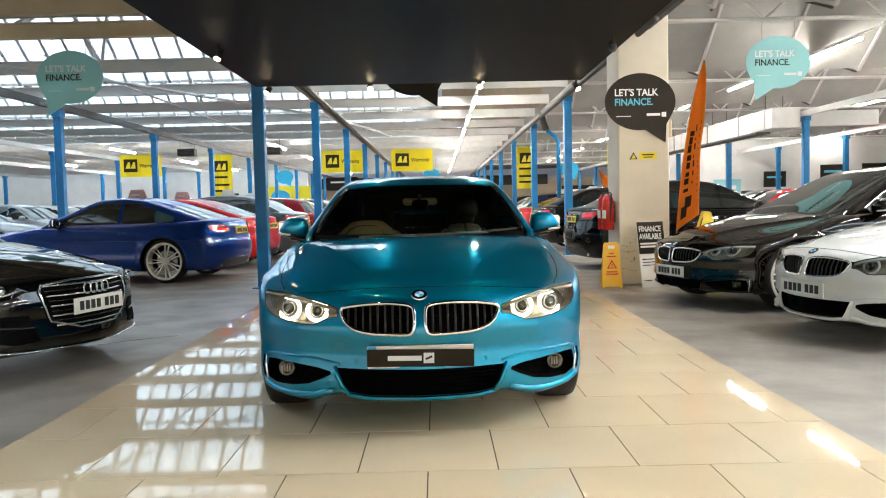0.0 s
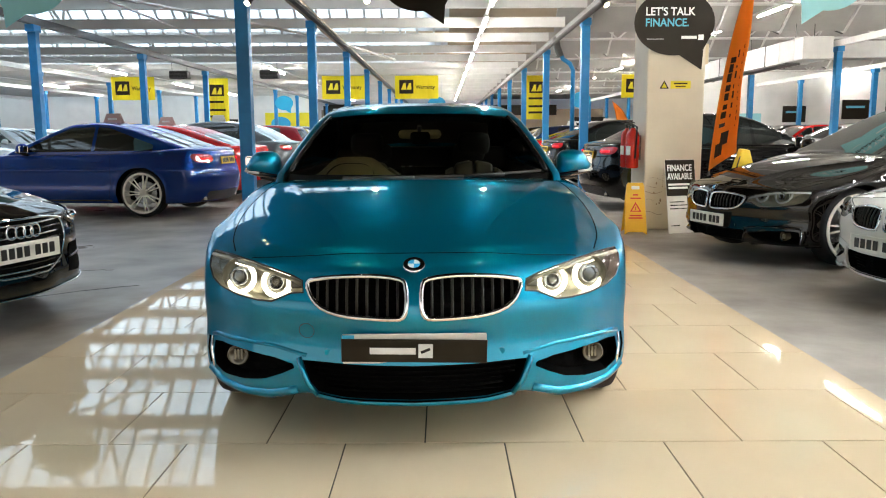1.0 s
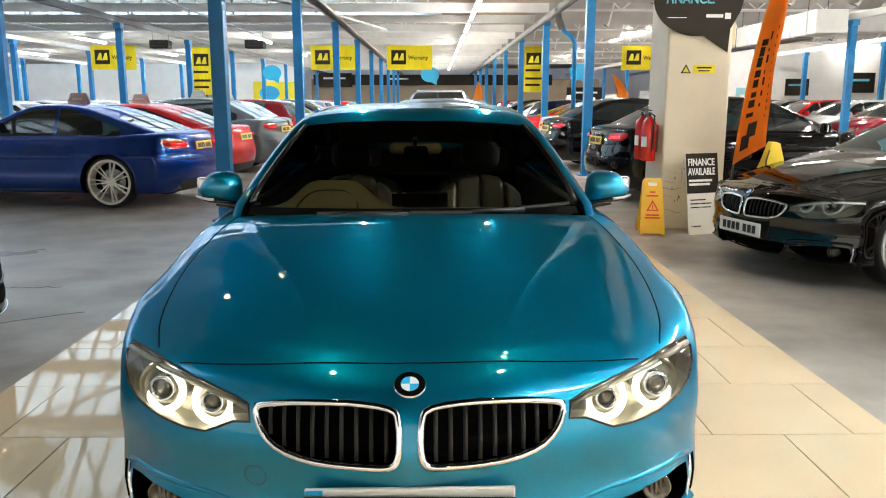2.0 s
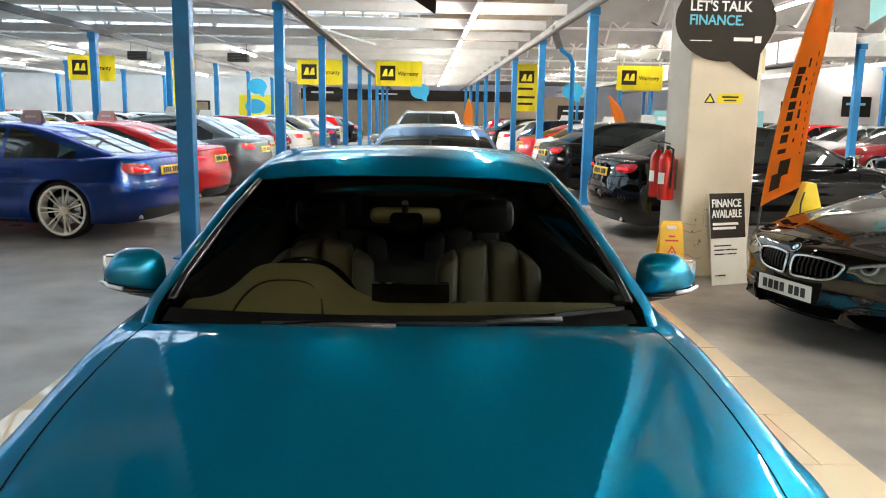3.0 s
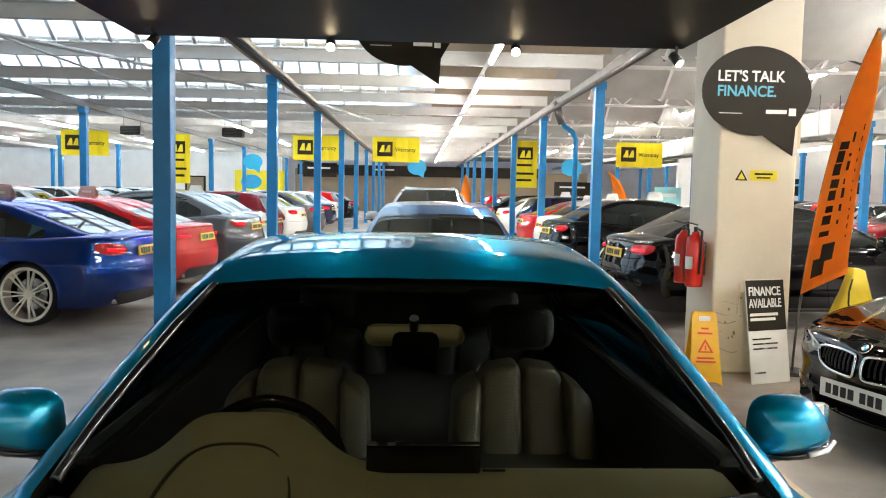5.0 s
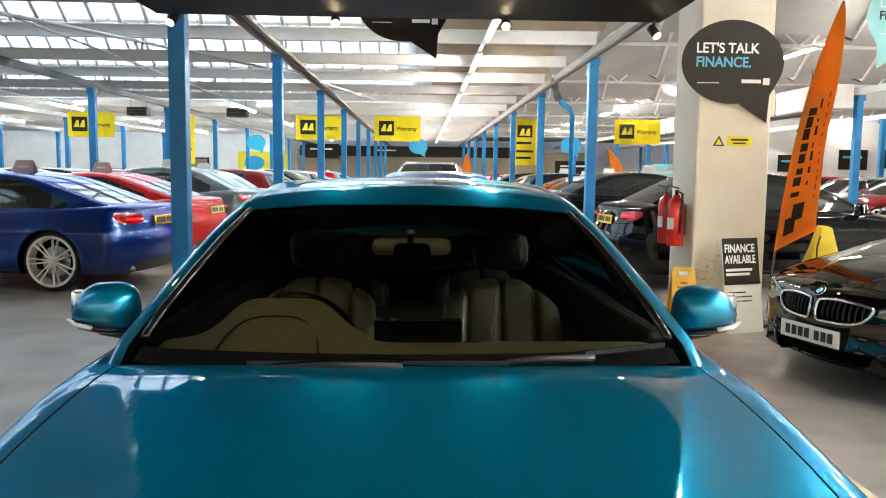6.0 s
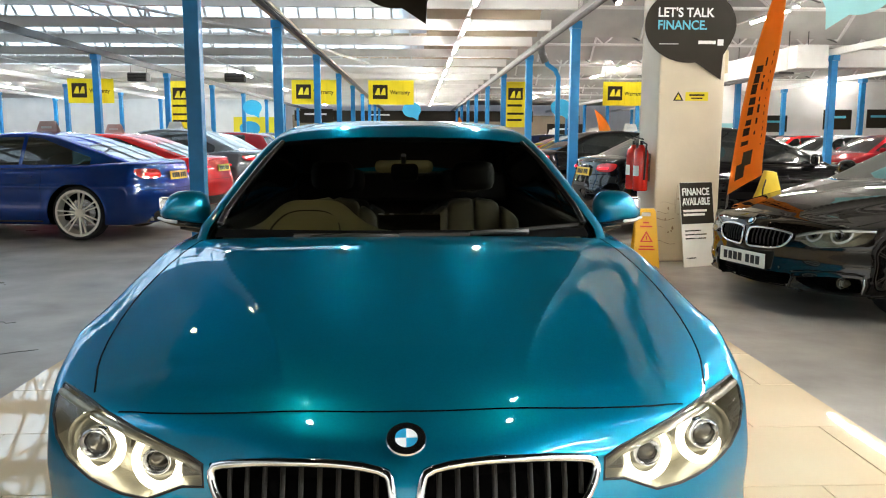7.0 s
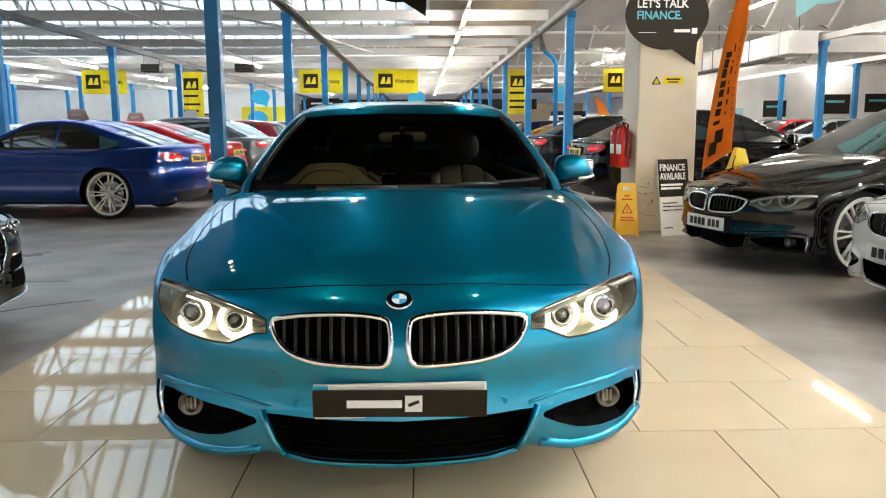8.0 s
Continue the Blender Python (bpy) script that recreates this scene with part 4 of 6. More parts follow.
def kidney(car, shell, sg, outline, slats=9):
    poly = outline if sg > 0 else mirrored(outline)
    hole(shell, poly)
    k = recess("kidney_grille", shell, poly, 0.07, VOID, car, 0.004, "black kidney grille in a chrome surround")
    P = np.array(poly)
    mid = P.mean(0)
    fr = [tuple(mid + (q - mid) * np.array([0.965, 0.93])) for q in P]
    pts = on_front(shell, dense(rounded(fr, 1), 0.02), -0.006)
    part("chrome_frame", tube(pts, 0.0095, 8, True), CHROME, k, "chrome frame", True)
    xs = np.linspace(P[:, 0].min() + 0.045, P[:, 0].max() - 0.04, slats)
    for x in xs:
        zs = [z for z in np.arange(0.50, 0.68, 0.004) if poly_field(fr, 0, 1)(np.array([[x, z, 0]]))[0] > 0.004]
        if len(zs) < 4:
            continue
        a, b = on_front(shell, [(x, zs[0]), (x, zs[-1])], 0.014)
        mid3 = on_front(shell, [(x, (zs[0] + zs[-1]) / 2)], 0.010)[0]
        part("slat", tube([a, mid3, b], 0.0055, 6), INTERIOR, k, "", True)
    return k


def roundel(car, p, n, r):
    """A round badge drawn as plain rings and quarters."""
    m = Matrix.Translation(p) @ Vector(n).to_track_quat("Z", "Y").to_matrix().to_4x4()
    b = part("badge", lathe([(0.0005, 0.004), (r * 0.95, 0.004), (r, 0.001), (r, -0.004)], 32), CHROME, car, "round badge in a chrome rim")
    b.matrix_local = m
    part("dark_ring", lathe([(r * 0.56, 0.0052), (r * 0.90, 0.0052), (r * 0.90, 0.003)], 32), BLACKGLOSS, b)
    for k in range(4):
        bm = bmesh.new()
        a0 = math.pi / 2 * k
        vs = [bm.verts.new((0, 0, 0.0055))] + [bm.verts.new((r * 0.55 * math.cos(a0 + t), r * 0.55 * math.sin(a0 + t), 0.0055)) for t in np.linspace(0, math.pi / 2, 9)]
        bm.faces.new(vs)
        part("quarter", bm, SKYBLUE if k % 2 else WHITEINK, b)
    return b


def stretched(poly, sx, sz, dz=0.0):
    return [(x * sx, 0.55 + (z - 0.55) * sz + dz) for x, z in poly]


def bmw_front(car, bs, S, lit=False, hero_=False, sx=1.0, dz=0.0):
    head, kid = stretched(HEAD, sx, 1.0, dz), stretched(KIDNEY, sx, 1.05, dz)
    fog, low = [(x * sx, z + dz) for x, z in FOG], [(x * sx, z + dz) for x, z in LOW]
    for sg in (-1, 1):
        headlight(car, bs, sg, head, lit)
        kidney(car, bs, sg, kid)
        fp = fog if sg > 0 else mirrored(fog)
        hole(bs, fp)
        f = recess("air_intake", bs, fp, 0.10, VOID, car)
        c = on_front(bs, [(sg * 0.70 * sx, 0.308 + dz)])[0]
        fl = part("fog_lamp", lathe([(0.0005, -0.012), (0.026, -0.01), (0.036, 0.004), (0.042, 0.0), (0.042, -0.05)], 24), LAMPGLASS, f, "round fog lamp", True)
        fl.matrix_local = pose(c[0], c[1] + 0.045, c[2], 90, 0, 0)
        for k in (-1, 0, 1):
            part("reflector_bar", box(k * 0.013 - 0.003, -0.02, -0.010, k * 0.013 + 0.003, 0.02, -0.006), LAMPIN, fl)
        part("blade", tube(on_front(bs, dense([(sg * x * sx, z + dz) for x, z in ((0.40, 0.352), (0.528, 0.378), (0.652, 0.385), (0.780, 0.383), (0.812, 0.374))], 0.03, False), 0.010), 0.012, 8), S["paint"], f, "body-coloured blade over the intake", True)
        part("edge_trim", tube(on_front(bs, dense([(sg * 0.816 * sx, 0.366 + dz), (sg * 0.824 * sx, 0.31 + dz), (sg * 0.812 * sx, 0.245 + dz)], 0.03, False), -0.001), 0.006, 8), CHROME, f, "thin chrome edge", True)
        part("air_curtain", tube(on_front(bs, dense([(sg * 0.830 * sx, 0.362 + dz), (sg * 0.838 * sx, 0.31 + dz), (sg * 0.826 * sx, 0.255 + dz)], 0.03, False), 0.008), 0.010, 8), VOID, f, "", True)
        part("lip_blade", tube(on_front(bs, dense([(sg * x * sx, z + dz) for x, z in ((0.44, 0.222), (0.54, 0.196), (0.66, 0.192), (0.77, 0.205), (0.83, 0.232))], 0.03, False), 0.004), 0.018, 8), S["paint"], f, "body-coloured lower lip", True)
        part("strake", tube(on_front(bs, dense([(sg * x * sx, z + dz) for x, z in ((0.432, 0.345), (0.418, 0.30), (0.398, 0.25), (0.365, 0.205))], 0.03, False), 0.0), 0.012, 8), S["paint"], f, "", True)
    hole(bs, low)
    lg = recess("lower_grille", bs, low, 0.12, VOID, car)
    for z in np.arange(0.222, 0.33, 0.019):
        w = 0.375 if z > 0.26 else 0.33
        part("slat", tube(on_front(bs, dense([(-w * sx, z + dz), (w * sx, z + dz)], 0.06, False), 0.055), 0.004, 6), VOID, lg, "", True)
    part("splitter", tube(on_front(bs, dense([(x * sx, z + dz) for x, z in ((-0.37, 0.204), (-0.27, 0.190), (0.0, 0.186), (0.27, 0.190), (0.37, 0.204))], 0.04, False), 0.006), 0.013, 8), S["paint"], lg, "body-coloured splitter", True)
    p = bs.cast([(0, 0.692 + dz)], 1, 1)
    roundel(car, Vector(p[0]) + Vector(bs.normal(p)[0]) * 0.002, bs.normal(p)[0], 0.041)
    for sg in (-1, 1):
        p = on_front(bs, [(sg * 0.32 * sx, 0.373 + dz)])[0]
        part("parking_sensor", rod((p[0], p[1] - 0.002, p[2]), (p[0], p[1] + 0.01, p[2]), 0.012, 16), S["paint"], car)
    if hero_:
        bezel("tow_eye_cover", bs, ring_outline(-0.40, 0.447, 0.028), 0.0012, BLACKPL, car, push=-0.0005)
    # bonnet joints
    top = [(x, y) for x, y in ((-0.625, 0.270), (-0.506, 0.226), (-0.257, 0.178), (0.0, 0.158), (0.257, 0.178), (0.506, 0.226), (0.625, 0.270))]
    bezel("bonnet_joint", bs, [(x * sx, y) for x, y in rounded(top, 2, False)], 0.0028, VOID, car, 2, -1, -0.001, False)
    for sg in (-1, 1):
        side = rounded([(sg * 0.715 * sx, 0.372), (sg * 0.772 * sx, 0.56), (sg * 0.800 * sx, 0.9), (sg * 0.782 * sx, 1.2), (sg * 0.742 * sx, 1.5)], 2, False)
        bezel("wing_joint", bs, side, 0.0028, VOID, car, 2, -1, -0.001, False)


def rear_end(car, bs, S, plate_mat=None, lampw=(0.42, 0.765), zl=(0.79, 0.92), led=True, lite=False):
    L = S["L"]
    for sg in (-1, 1):
        a, b = lampw
        lamp = [(a, zl[0] + 0.015), (b - 0.1, zl[0]), (b, zl[0] + 0.04), (b + 0.02, zl[1] - 0.01), (b - 0.08, zl[1]), (a + 0.02, zl[1] - 0.015)]
        lamp = rounded(lamp if sg > 0 else mirrored(lamp), 1)
        t = patch("tail_light", bs, lamp, TAIL, car, 1, -1, 0.012, 0.05, "red tail light")
        if lite:
            continue
        if led:
            z = (zl[0] + zl[1]) / 2
            p = bs.cast(dense([(sg * (a + 0.05), z - 0.012), (sg * (b - 0.10), z - 0.006)], 0.06, False), 1, -1)
            p = p + bs.normal(p) * 0.014
            part("light_bar", tube(p, 0.017, 6), TAILHOT, t, "", True)
        p = bs.cast([(sg * 0.55, 0.25)], 1, -1)[0]
        part("exhaust_tip", rod((p[0], p[1] - 0.08, 0.27), (p[0], p[1] + 0.012, 0.27), 0.045, 16), CHROME, car, "", True)
    if lite:
        p = bs.cast([(0, 0.80)], 1, -1)[0]
        plate(car, Matrix.Translation((0, p[1] + 0.012, 0.80)) @ pose(0, 0, 0, 0, 0, 180), PLATE_Y, 0)
        return
    patch("diffuser", bs, [(-0.62, 0.22), (0.62, 0.22), (0.56, 0.36), (-0.56, 0.36)], BLACKPL, car, 1, -1, 0.005, 0.08)
    z = S.get("zp", 0.80)
    p = bs.cast([(0, z), (0, z + 0.05)], 1, -1)
    plate(car, Matrix.Translation((0, max(p[0][1], p[1][1]) + 0.018, z)) @ pose(0, 0, 0, -6, 0, 180), plate_mat or PLATE_Y)
    hi = S["hood"][-1][1]
    p = [(x, L - 0.11 - S["rsweep"] * (2 * abs(x) / S["W"]) ** 3, hi - 0.004 - 0.05 * (2 * x / S["W"]) ** 2) for x in np.linspace(-0.66, 0.66, 11)]
    part("boot_lip", tube(p, 0.014, 8), S["paint"], car, "", True)
    bezel("bumper_joint", bs, [(x, 0.63) for x in np.linspace(-0.8, 0.8, 9)], 0.003, VOID, car, 1, -1, -0.001, False)


def side_details(car, bs, cs, S, doors=2, chrome=True):
    ya, yb = S["axle"], S["axle"] + S["wb"]
    bp = S.get("bpillar", ya + S["wb"] * 0.56)
    xs = (ya + 0.50, bp, yb - 0.10) if doors == 2 else (ya + 0.50, bp + 0.28)
    for sg in (-1, 1):
        for i, y in enumerate(xs):
            lean = 0.0 if i == 0 else 0.04
            top = 0.93 if i else 0.84
            bezel("door_joint", bs, [(y, 0.27), (y + lean, 0.5), (y + lean, 0.75), (y + 0.01, top)], 0.0025, VOID, car, 0, sg * -1, -0.001, False)
        for y in xs[1:]:
            p = bs.cast([(y - 0.16, 0.80)], 0, -sg)[0]
            part("door_handle", box(p[0] - 0.02, y - 0.26, 0.785, p[0] + 0.02, y - 0.08, 0.812, 0.008), S["paint"], car)
        bezel("sill_strip", bs, [(ya + 0.45, 0.24), (yb - 0.45, 0.24)], 0.012, BLACKPL, car, 0, -sg, 0.0, False, step=0.3)
        bezel("shoulder_line", bs, [(ya + 0.3, S["zsh"] + 0.035), (yb + 0.3, S["zsh"] + 0.055)], 0.004, S["paint"], car, 0, -sg, 0.0, False, step=0.2)


def generic_front(car, bs, S, bars=True, lite=False):
    """Lamps, grille frame and lower intake of an ordinary saloon or hatchback."""
    g0, g1 = S.get("gz", (0.34, 0.64))
    g = [(-0.40, g1), (0.40, g1), (0.45, g1 - 0.08), (0.35, g0), (-0.35, g0), (-0.45, g1 - 0.08)]
    gr = patch("front_grille", bs, g, VOID, car, 1, 1, 0.004, 0.06, "black grille with chrome bars in a chrome frame")
    if lite:
        for sg in (-1, 1):
            h = [(0.50, 0.62), (0.56, 0.66), (0.70, 0.69), (0.84, 0.70), (0.85, 0.66), (0.78, 0.60), (0.62, 0.575)]
            patch("headlight", bs, h if sg > 0 else mirrored(h), LAMPIN, car, 1, 1, 0.004, 0.08, "clear headlight")
        return
    bezel("chrome_frame", bs, rounded(g, 1), 0.008, CHROME, gr, push=0.008)
    for i, z in enumerate(np.linspace(g0 + 0.03, g1 - 0.025, 9)):
        w = 0.335 + 0.09 * (z - g0) / (g1 - g0)
        p = bs.cast(dense([(-w, z), (w, z)], 0.08, False), 1, 1)
        part("grille_bar", tube(p + np.array([0, -0.006, 0]), 0.0065, 6), CHROME if i % 2 == 0 else BLACKGLOSS, gr, "", True)
    for sg in (-1, 1):
        h = [(0.50, 0.62), (0.56, 0.66), (0.70, 0.69), (0.84, 0.70), (0.85, 0.66), (0.78, 0.60), (0.62, 0.575)]
        h = h if sg > 0 else mirrored(h)
        l = patch("headlight", bs, h, BLACKGLOSS, car, 1, 1, 0.004, 0.05, "dark clear headlight")
        bezel("light_strip", bs, [(sg * x, z) for x, z in ((0.54, 0.63), (0.66, 0.60), (0.80, 0.63), (0.83, 0.67))], 0.006, CHROME, l, push=0.006, closed=False)
        q = on_front(bs, [(sg * 0.66, 0.635)])[0]
        bm = bmesh.new()
        bmesh.ops.create_uvsphere(bm, u_segments=14, v_segments=8, radius=0.035)
        bmesh.ops.translate(bm, vec=(q[0], q[1], q[2]), verts=bm.verts)
        part("projector", bm, CHROME, l, "", True)
        f = [(0.52, 0.46), (0.80, 0.47), (0.82, 0.32), (0.62, 0.27), (0.46, 0.28)]
        it = patch("air_intake", bs, f if sg > 0 else mirrored(f), VOID, car, 1, 1, 0.003, 0.06)
        bezel("intake_blade", bs, [(sg * 0.48, 0.37), (sg * 0.80, 0.40)], 0.009, BLACKGLOSS, it, push=0.006, closed=False)
    bezel("lower_lip", bs, [(-0.82, 0.235), (-0.55, 0.215), (0, 0.21), (0.55, 0.215), (0.82, 0.235)], 0.006, CHROME if bars else S["paint"], car, push=0.006, closed=False)


def four_rings(car, bs, z):
    for k in range(4):
        x = (k - 1.5) * 0.062
        y = bs.cast([(x, z)], 1, 1)[0][1]
        t = [(x + 0.038 * math.cos(a), y - 0.02, z + 0.038 * math.sin(a)) for a in np.linspace(0, 2 * math.pi, 24, False)]
        part("badge_ring", tube(t, 0.006, 6, True), CHROME, car, "chrome ring badge", True)


def build_car(name, label, colour, m, spec, fine=0.5, front="generic", rear=True, lit=False, doors=2, group="parked cars", bars=7, lite=False):
    spec = dict(spec, paint=colour)
    dz, sx = spec.get("dz", 0.0), spec.get("sx", 1.0)

    def early(car, S, bs, cs):
        if front == "bmw":
            bmw_front(car, bs, S, lit, False, sx, dz)
        elif front == "generic":
            generic_front(car, bs, S, lite=lite)

    car, S, bs, cs = base_car(name, spec, colour, m, fine, early=early, lite=lite)
    tagged(car, label, "car", group)
    mirror_pair(car, S["cw"] + 0.02, S["cowl"][0] + 0.45, S["cowl"][1] + 0.07, colour, 0.9, lite)
    if front:
        zf = spec.get("zpf", 0.41 + dz)
        y = bs.cast([(0, zf - 0.02), (0.2, zf - 0.02)], 1, 1)[:, 1].min()
        plate(car, pose(0, y - 0.018, zf), PLATE_W, 0 if lite else bars)
    if rear:
        rear_end(car, bs, S, zl=spec.get("zl", (0.79, 0.92)), lite=lite)
    if not lite:
        side_details(car, bs, cs, S, doors)
    return car, S, bs, cs


# ---- the display car ----
HERO = dict(bulge=0.016, cq=2.7, apillar=0.022, belt=0.935, zb=0.150, keel=((0, 0.03), (0.3, 0.03), (0.44, 0.045), (0.52, 0.028), (0.62, 0.005), (0.8, 0.02), (0.9, 0.05), (1.0, 0.06)), paint=TEAL)
hero_pose = pose(-0.115, 3.53, 0, 0, 0, 0.95)


def hero_early(car, S, bs, cs):
    bmw_front(car, bs, S, True, True)
    bs.split(lambda p: np.minimum.reduce([p[:, 1] - 1.412 - 0.08 * (p[:, 0] / 0.7) ** 2, 0.745 - np.abs(p[:, 0]), 3.95 - p[:, 1]]), lambda c: c[:, 2] > 0.82)


hero, HS, hb, hc = base_car("display_car", HERO, TEAL, hero_pose, 1.7, G_HERO, True, early=hero_early, side_glass=G_DARK)
tagged(hero, "metallic teal four-door coupe with lit headlights on cream tiles", "car")
mirror_pair(hero, 0.812, 1.90, 0.992, TEAL, 0.86)
side_details(hero, hb, hc, HS)
rear_end(hero, hb, HS)
# dealer's board over the number plate
_y = hb.cast([(0, 0.40), (0.2, 0.40)], 1, 1)[:, 1].min()
np_ = plate(hero, pose(0, _y + 0.001, 0.400, 6), PLATE_W, 0, 0.52)
part("blue_band", box(-0.258, -0.0085, 0.030, -0.215, -0.004, 0.054), SKYBLUE, np_)
bd = under(from_bm("dealer_board", box(-0.262, -0.006, -0.044, 0.262, 0.0, 0.044, 0.003), BLACKBOARD), hero, "black dealer board with a plain white mark")
bd.matrix_local = pose(0, _y - 0.012, 0.395, 6, 1.0, 0)
part("mark_bar", box(-0.160, -0.0085, -0.012, 0.005, -0.005, 0.012), WHITEINK, bd)
part("mark_square", box(0.014, -0.0085, -0.025, 0.066, -0.005, 0.027), WHITEINK, bd)
part("mark_stroke", bar((0.024, -0.0095, -0.004), (0.056, -0.0095, 0.010), 0.003, 0.010), INK, bd)
# roof edge, screen seal, cowl, wipers
for sg in (-1, 1):
    pil = hc.cast([(sg * x, z) for x, z in ((0.700, 0.965), (0.688, 1.02), (0.652, 1.10), (0.606, 1.19), (0.556, 1.268))], 1, 1)
    part("screen_seal", tube(pil + np.array([0, 0.0, 0.0]), 0.013, 8), BLACKGLOSS, hero, "dark rubber screen seal", True)
vs_, fs_ = fill2([(-0.70, 0.922), (0.70, 0.922), (0.695, 0.948), (-0.695, 0.948)], 0.05)
fp_ = hc.cast(vs_, 1, 1)
face_mesh("screen_border", fp_ + hc.normal(fp_) * 0.002, fs_, VOID, hero, "black printed border of the screen")
part("roof_edge", tube(hc.cast([(x, 1.284 - 0.05 * (x / 0.55) ** 2.4 * 0.55) for x in np.linspace(-0.54, 0.54, 13)], 1, 1) + np.array([0, -0.004, 0.004]), 0.006, 8), TEAL, hero, "", True)
part("cowl_panel", box(-0.655, 1.41, 0.86, 0.655, 1.62, 0.905, 0.01), BLACKPL, hero)
for a, b, c, d in (((-0.34, 1.425, 0.928), (-0.02, 1.405, 0.938), (-0.40, 1.44, 0.938), (0.24, 1.415, 0.945)), ((0.16, 1.43, 0.932), (0.46, 1.45, 0.950), (0.22, 1.45, 0.938), (0.66, 1.52, 0.968))):
    wp = part("wiper", tube([a, tuple((p + q) / 2 + e for p, q, e in zip(a, b, (0, -0.004, 0.008))), b], 0.009, 8), BLACKPL, hero, "black wiper arm", True)
    part("blade", bar(c, d, 0.008, 0.012), BLACKGLOSS, wp)
# cabin lining and seats
lin_v = hc.v - hc.normal(hc.v) * 0.022
face_mesh("headlining", lin_v, hc.q, INTERIOR, hero, "dark headlining")
for sg in (-1, 1):
    part("door_lining", box(min(sg * 0.70, sg * 0.77), 1.80, 0.25, max(sg * 0.70, sg * 0.77), 4.0, 0.945, 0.02), INTERIOR, hero)
part("cabin_floor", box(-0.74, 1.4, 0.22, 0.74, 4.05, 0.27), INTERIOR, hero)
part("bulkhead", box(-0.74, 1.36, 0.25, 0.74, 1.42, 0.90), INTERIOR, hero)
part("parcel_shelf", box(-0.70, 3.80, 0.88, 0.70, 4.13, 1.062, 0.02), INTERIOR, hero)


def dash():
    """The dashboard: a swept top with a raised instrument hood, a panel proud on it and a rounded rear edge."""
    bm = bmesh.new()
    nx, ny = 96, 30
    rows = []
    for j in range(ny + 1):
        v = j / ny
        row = []
        for i in range(nx + 1):
            x = -0.72 + 1.44 * i / nx
            y = 1.44 + 0.46 * v
            z = 0.905 + 0.008 * math.sin(v * math.pi)
            d = abs(x + 0.375)
            hump = 1 / (1 + (d / 0.178) ** 5)
            z += 0.128 * hump * min(1, max(0, (v - 0.14) / 0.68))
            z += 0.009 / (1 + (d / 0.132) ** 14) * min(1, max(0, (v - 0.05) / 0.06)) / (1 + (v / 0.62) ** 16)
            z -= 0.010 / (1 + (abs(x - 0.02) / 0.105) ** 10) / (1 + (abs(v - 0.42) / 0.20) ** 8)
            z -= 0.06 * max(0, (v - 0.84) / 0.16) ** 2
            row.append(bm.verts.new((x * (0.93 + 0.07 * v), y, z)))
        rows.append(row)
    rows.append([bm.verts.new((v.co.x, v.co.y + 0.03, 0.45)) for v in rows[-1]])
    for a, b in zip(rows, rows[1:]):
        for i in range(nx):
            bm.faces.new((a[i], a[i + 1], b[i + 1], b[i]))
    return bm


part("dashboard", dash(), DASH, hero, "dark olive soft dashboard with an instrument hood", True)
# dark tube stands in for the shade along the raised panel's edge
arc = [(-0.375 + 0.135 * math.copysign(abs(math.cos(a)) ** 0.7, math.cos(a)), 1.50 + 0.21 * math.sin(a) ** 0.8) for a in np.linspace(0.02, math.pi - 0.02, 30)]
_dz = lambda x, y: 0.905 + 0.128 / (1 + (abs(x + 0.375) / 0.178) ** 5) * min(1, max(0, ((y - 1.44) / 0.46 - 0.14) / 0.68))
part("hood_seam", tube([(x, y, _dz(x, y) + 0.014) for x, y in arc], 0.004, 6), INTERIOR, hero, "", True)
part("speaker_grille", slab([(0.02 + 0.095 * math.cos(a), 0.07 * math.sin(a)) for a in np.linspace(0, math.pi, 20)], 0.004), INTERIOR, hero, "dark half-round speaker grille").matrix_local = pose(0, 1.585, 0.911, 90)
sw = part("steering_wheel", tube([(-0.36 + 0.192 * math.cos(a), 1.985 + 0.06 * math.sin(a), 0.822 + 0.182 * math.sin(a)) for a in np.linspace(0, 2 * math.pi, 48, False)], 0.0165, 12, True), BLACKGLOSS, hero, "black leather steering wheel", True)
part("hub", box(-0.44, 1.96, 0.76, -0.28, 2.01, 0.88, 0.02), BLACKPL, sw)
for a in (0.1, math.pi - 0.1, -math.pi / 2):
    part("spoke", bar((-0.36, 1.98, 0.822), (-0.36 + 0.185 * math.cos(a), 1.98, 0.822 + 0.172 * math.sin(a)), 0.02, 0.04), BLACKPL, sw)
cscr = part("centre_screen", box(-0.105, 1.775, 0.915, 0.150, 1.795, 0.982, 0.006), BLACKGLOSS, hero)
part("screen_edge", box(-0.103, 1.772, 0.980, 0.148, 1.790, 0.985, 0.002), DARKCHROME, cscr, "thin satin edge")
for x0, x1 in ((-0.16, -0.112), (0.157, 0.21)):
    part("vent_edge", box(x0, 1.80, 0.908, x1, 1.812, 0.914, 0.002), CHROME, hero, "small chrome vent edge")
rm = part("rear_view_mirror", box(-0.128, 2.10, 1.136, 0.134, 2.132, 1.192, 0.024), DASH, hero, "dark rear-view mirror", True)
part("stem", rod((0, 2.11, 1.18), (0, 2.08, 1.215), 0.012), BLACKPL, rm)
part("sensor_pod", box(-0.055, 2.045, 1.105, 0.065, 2.105, 1.178, 0.018), VOID, rm)


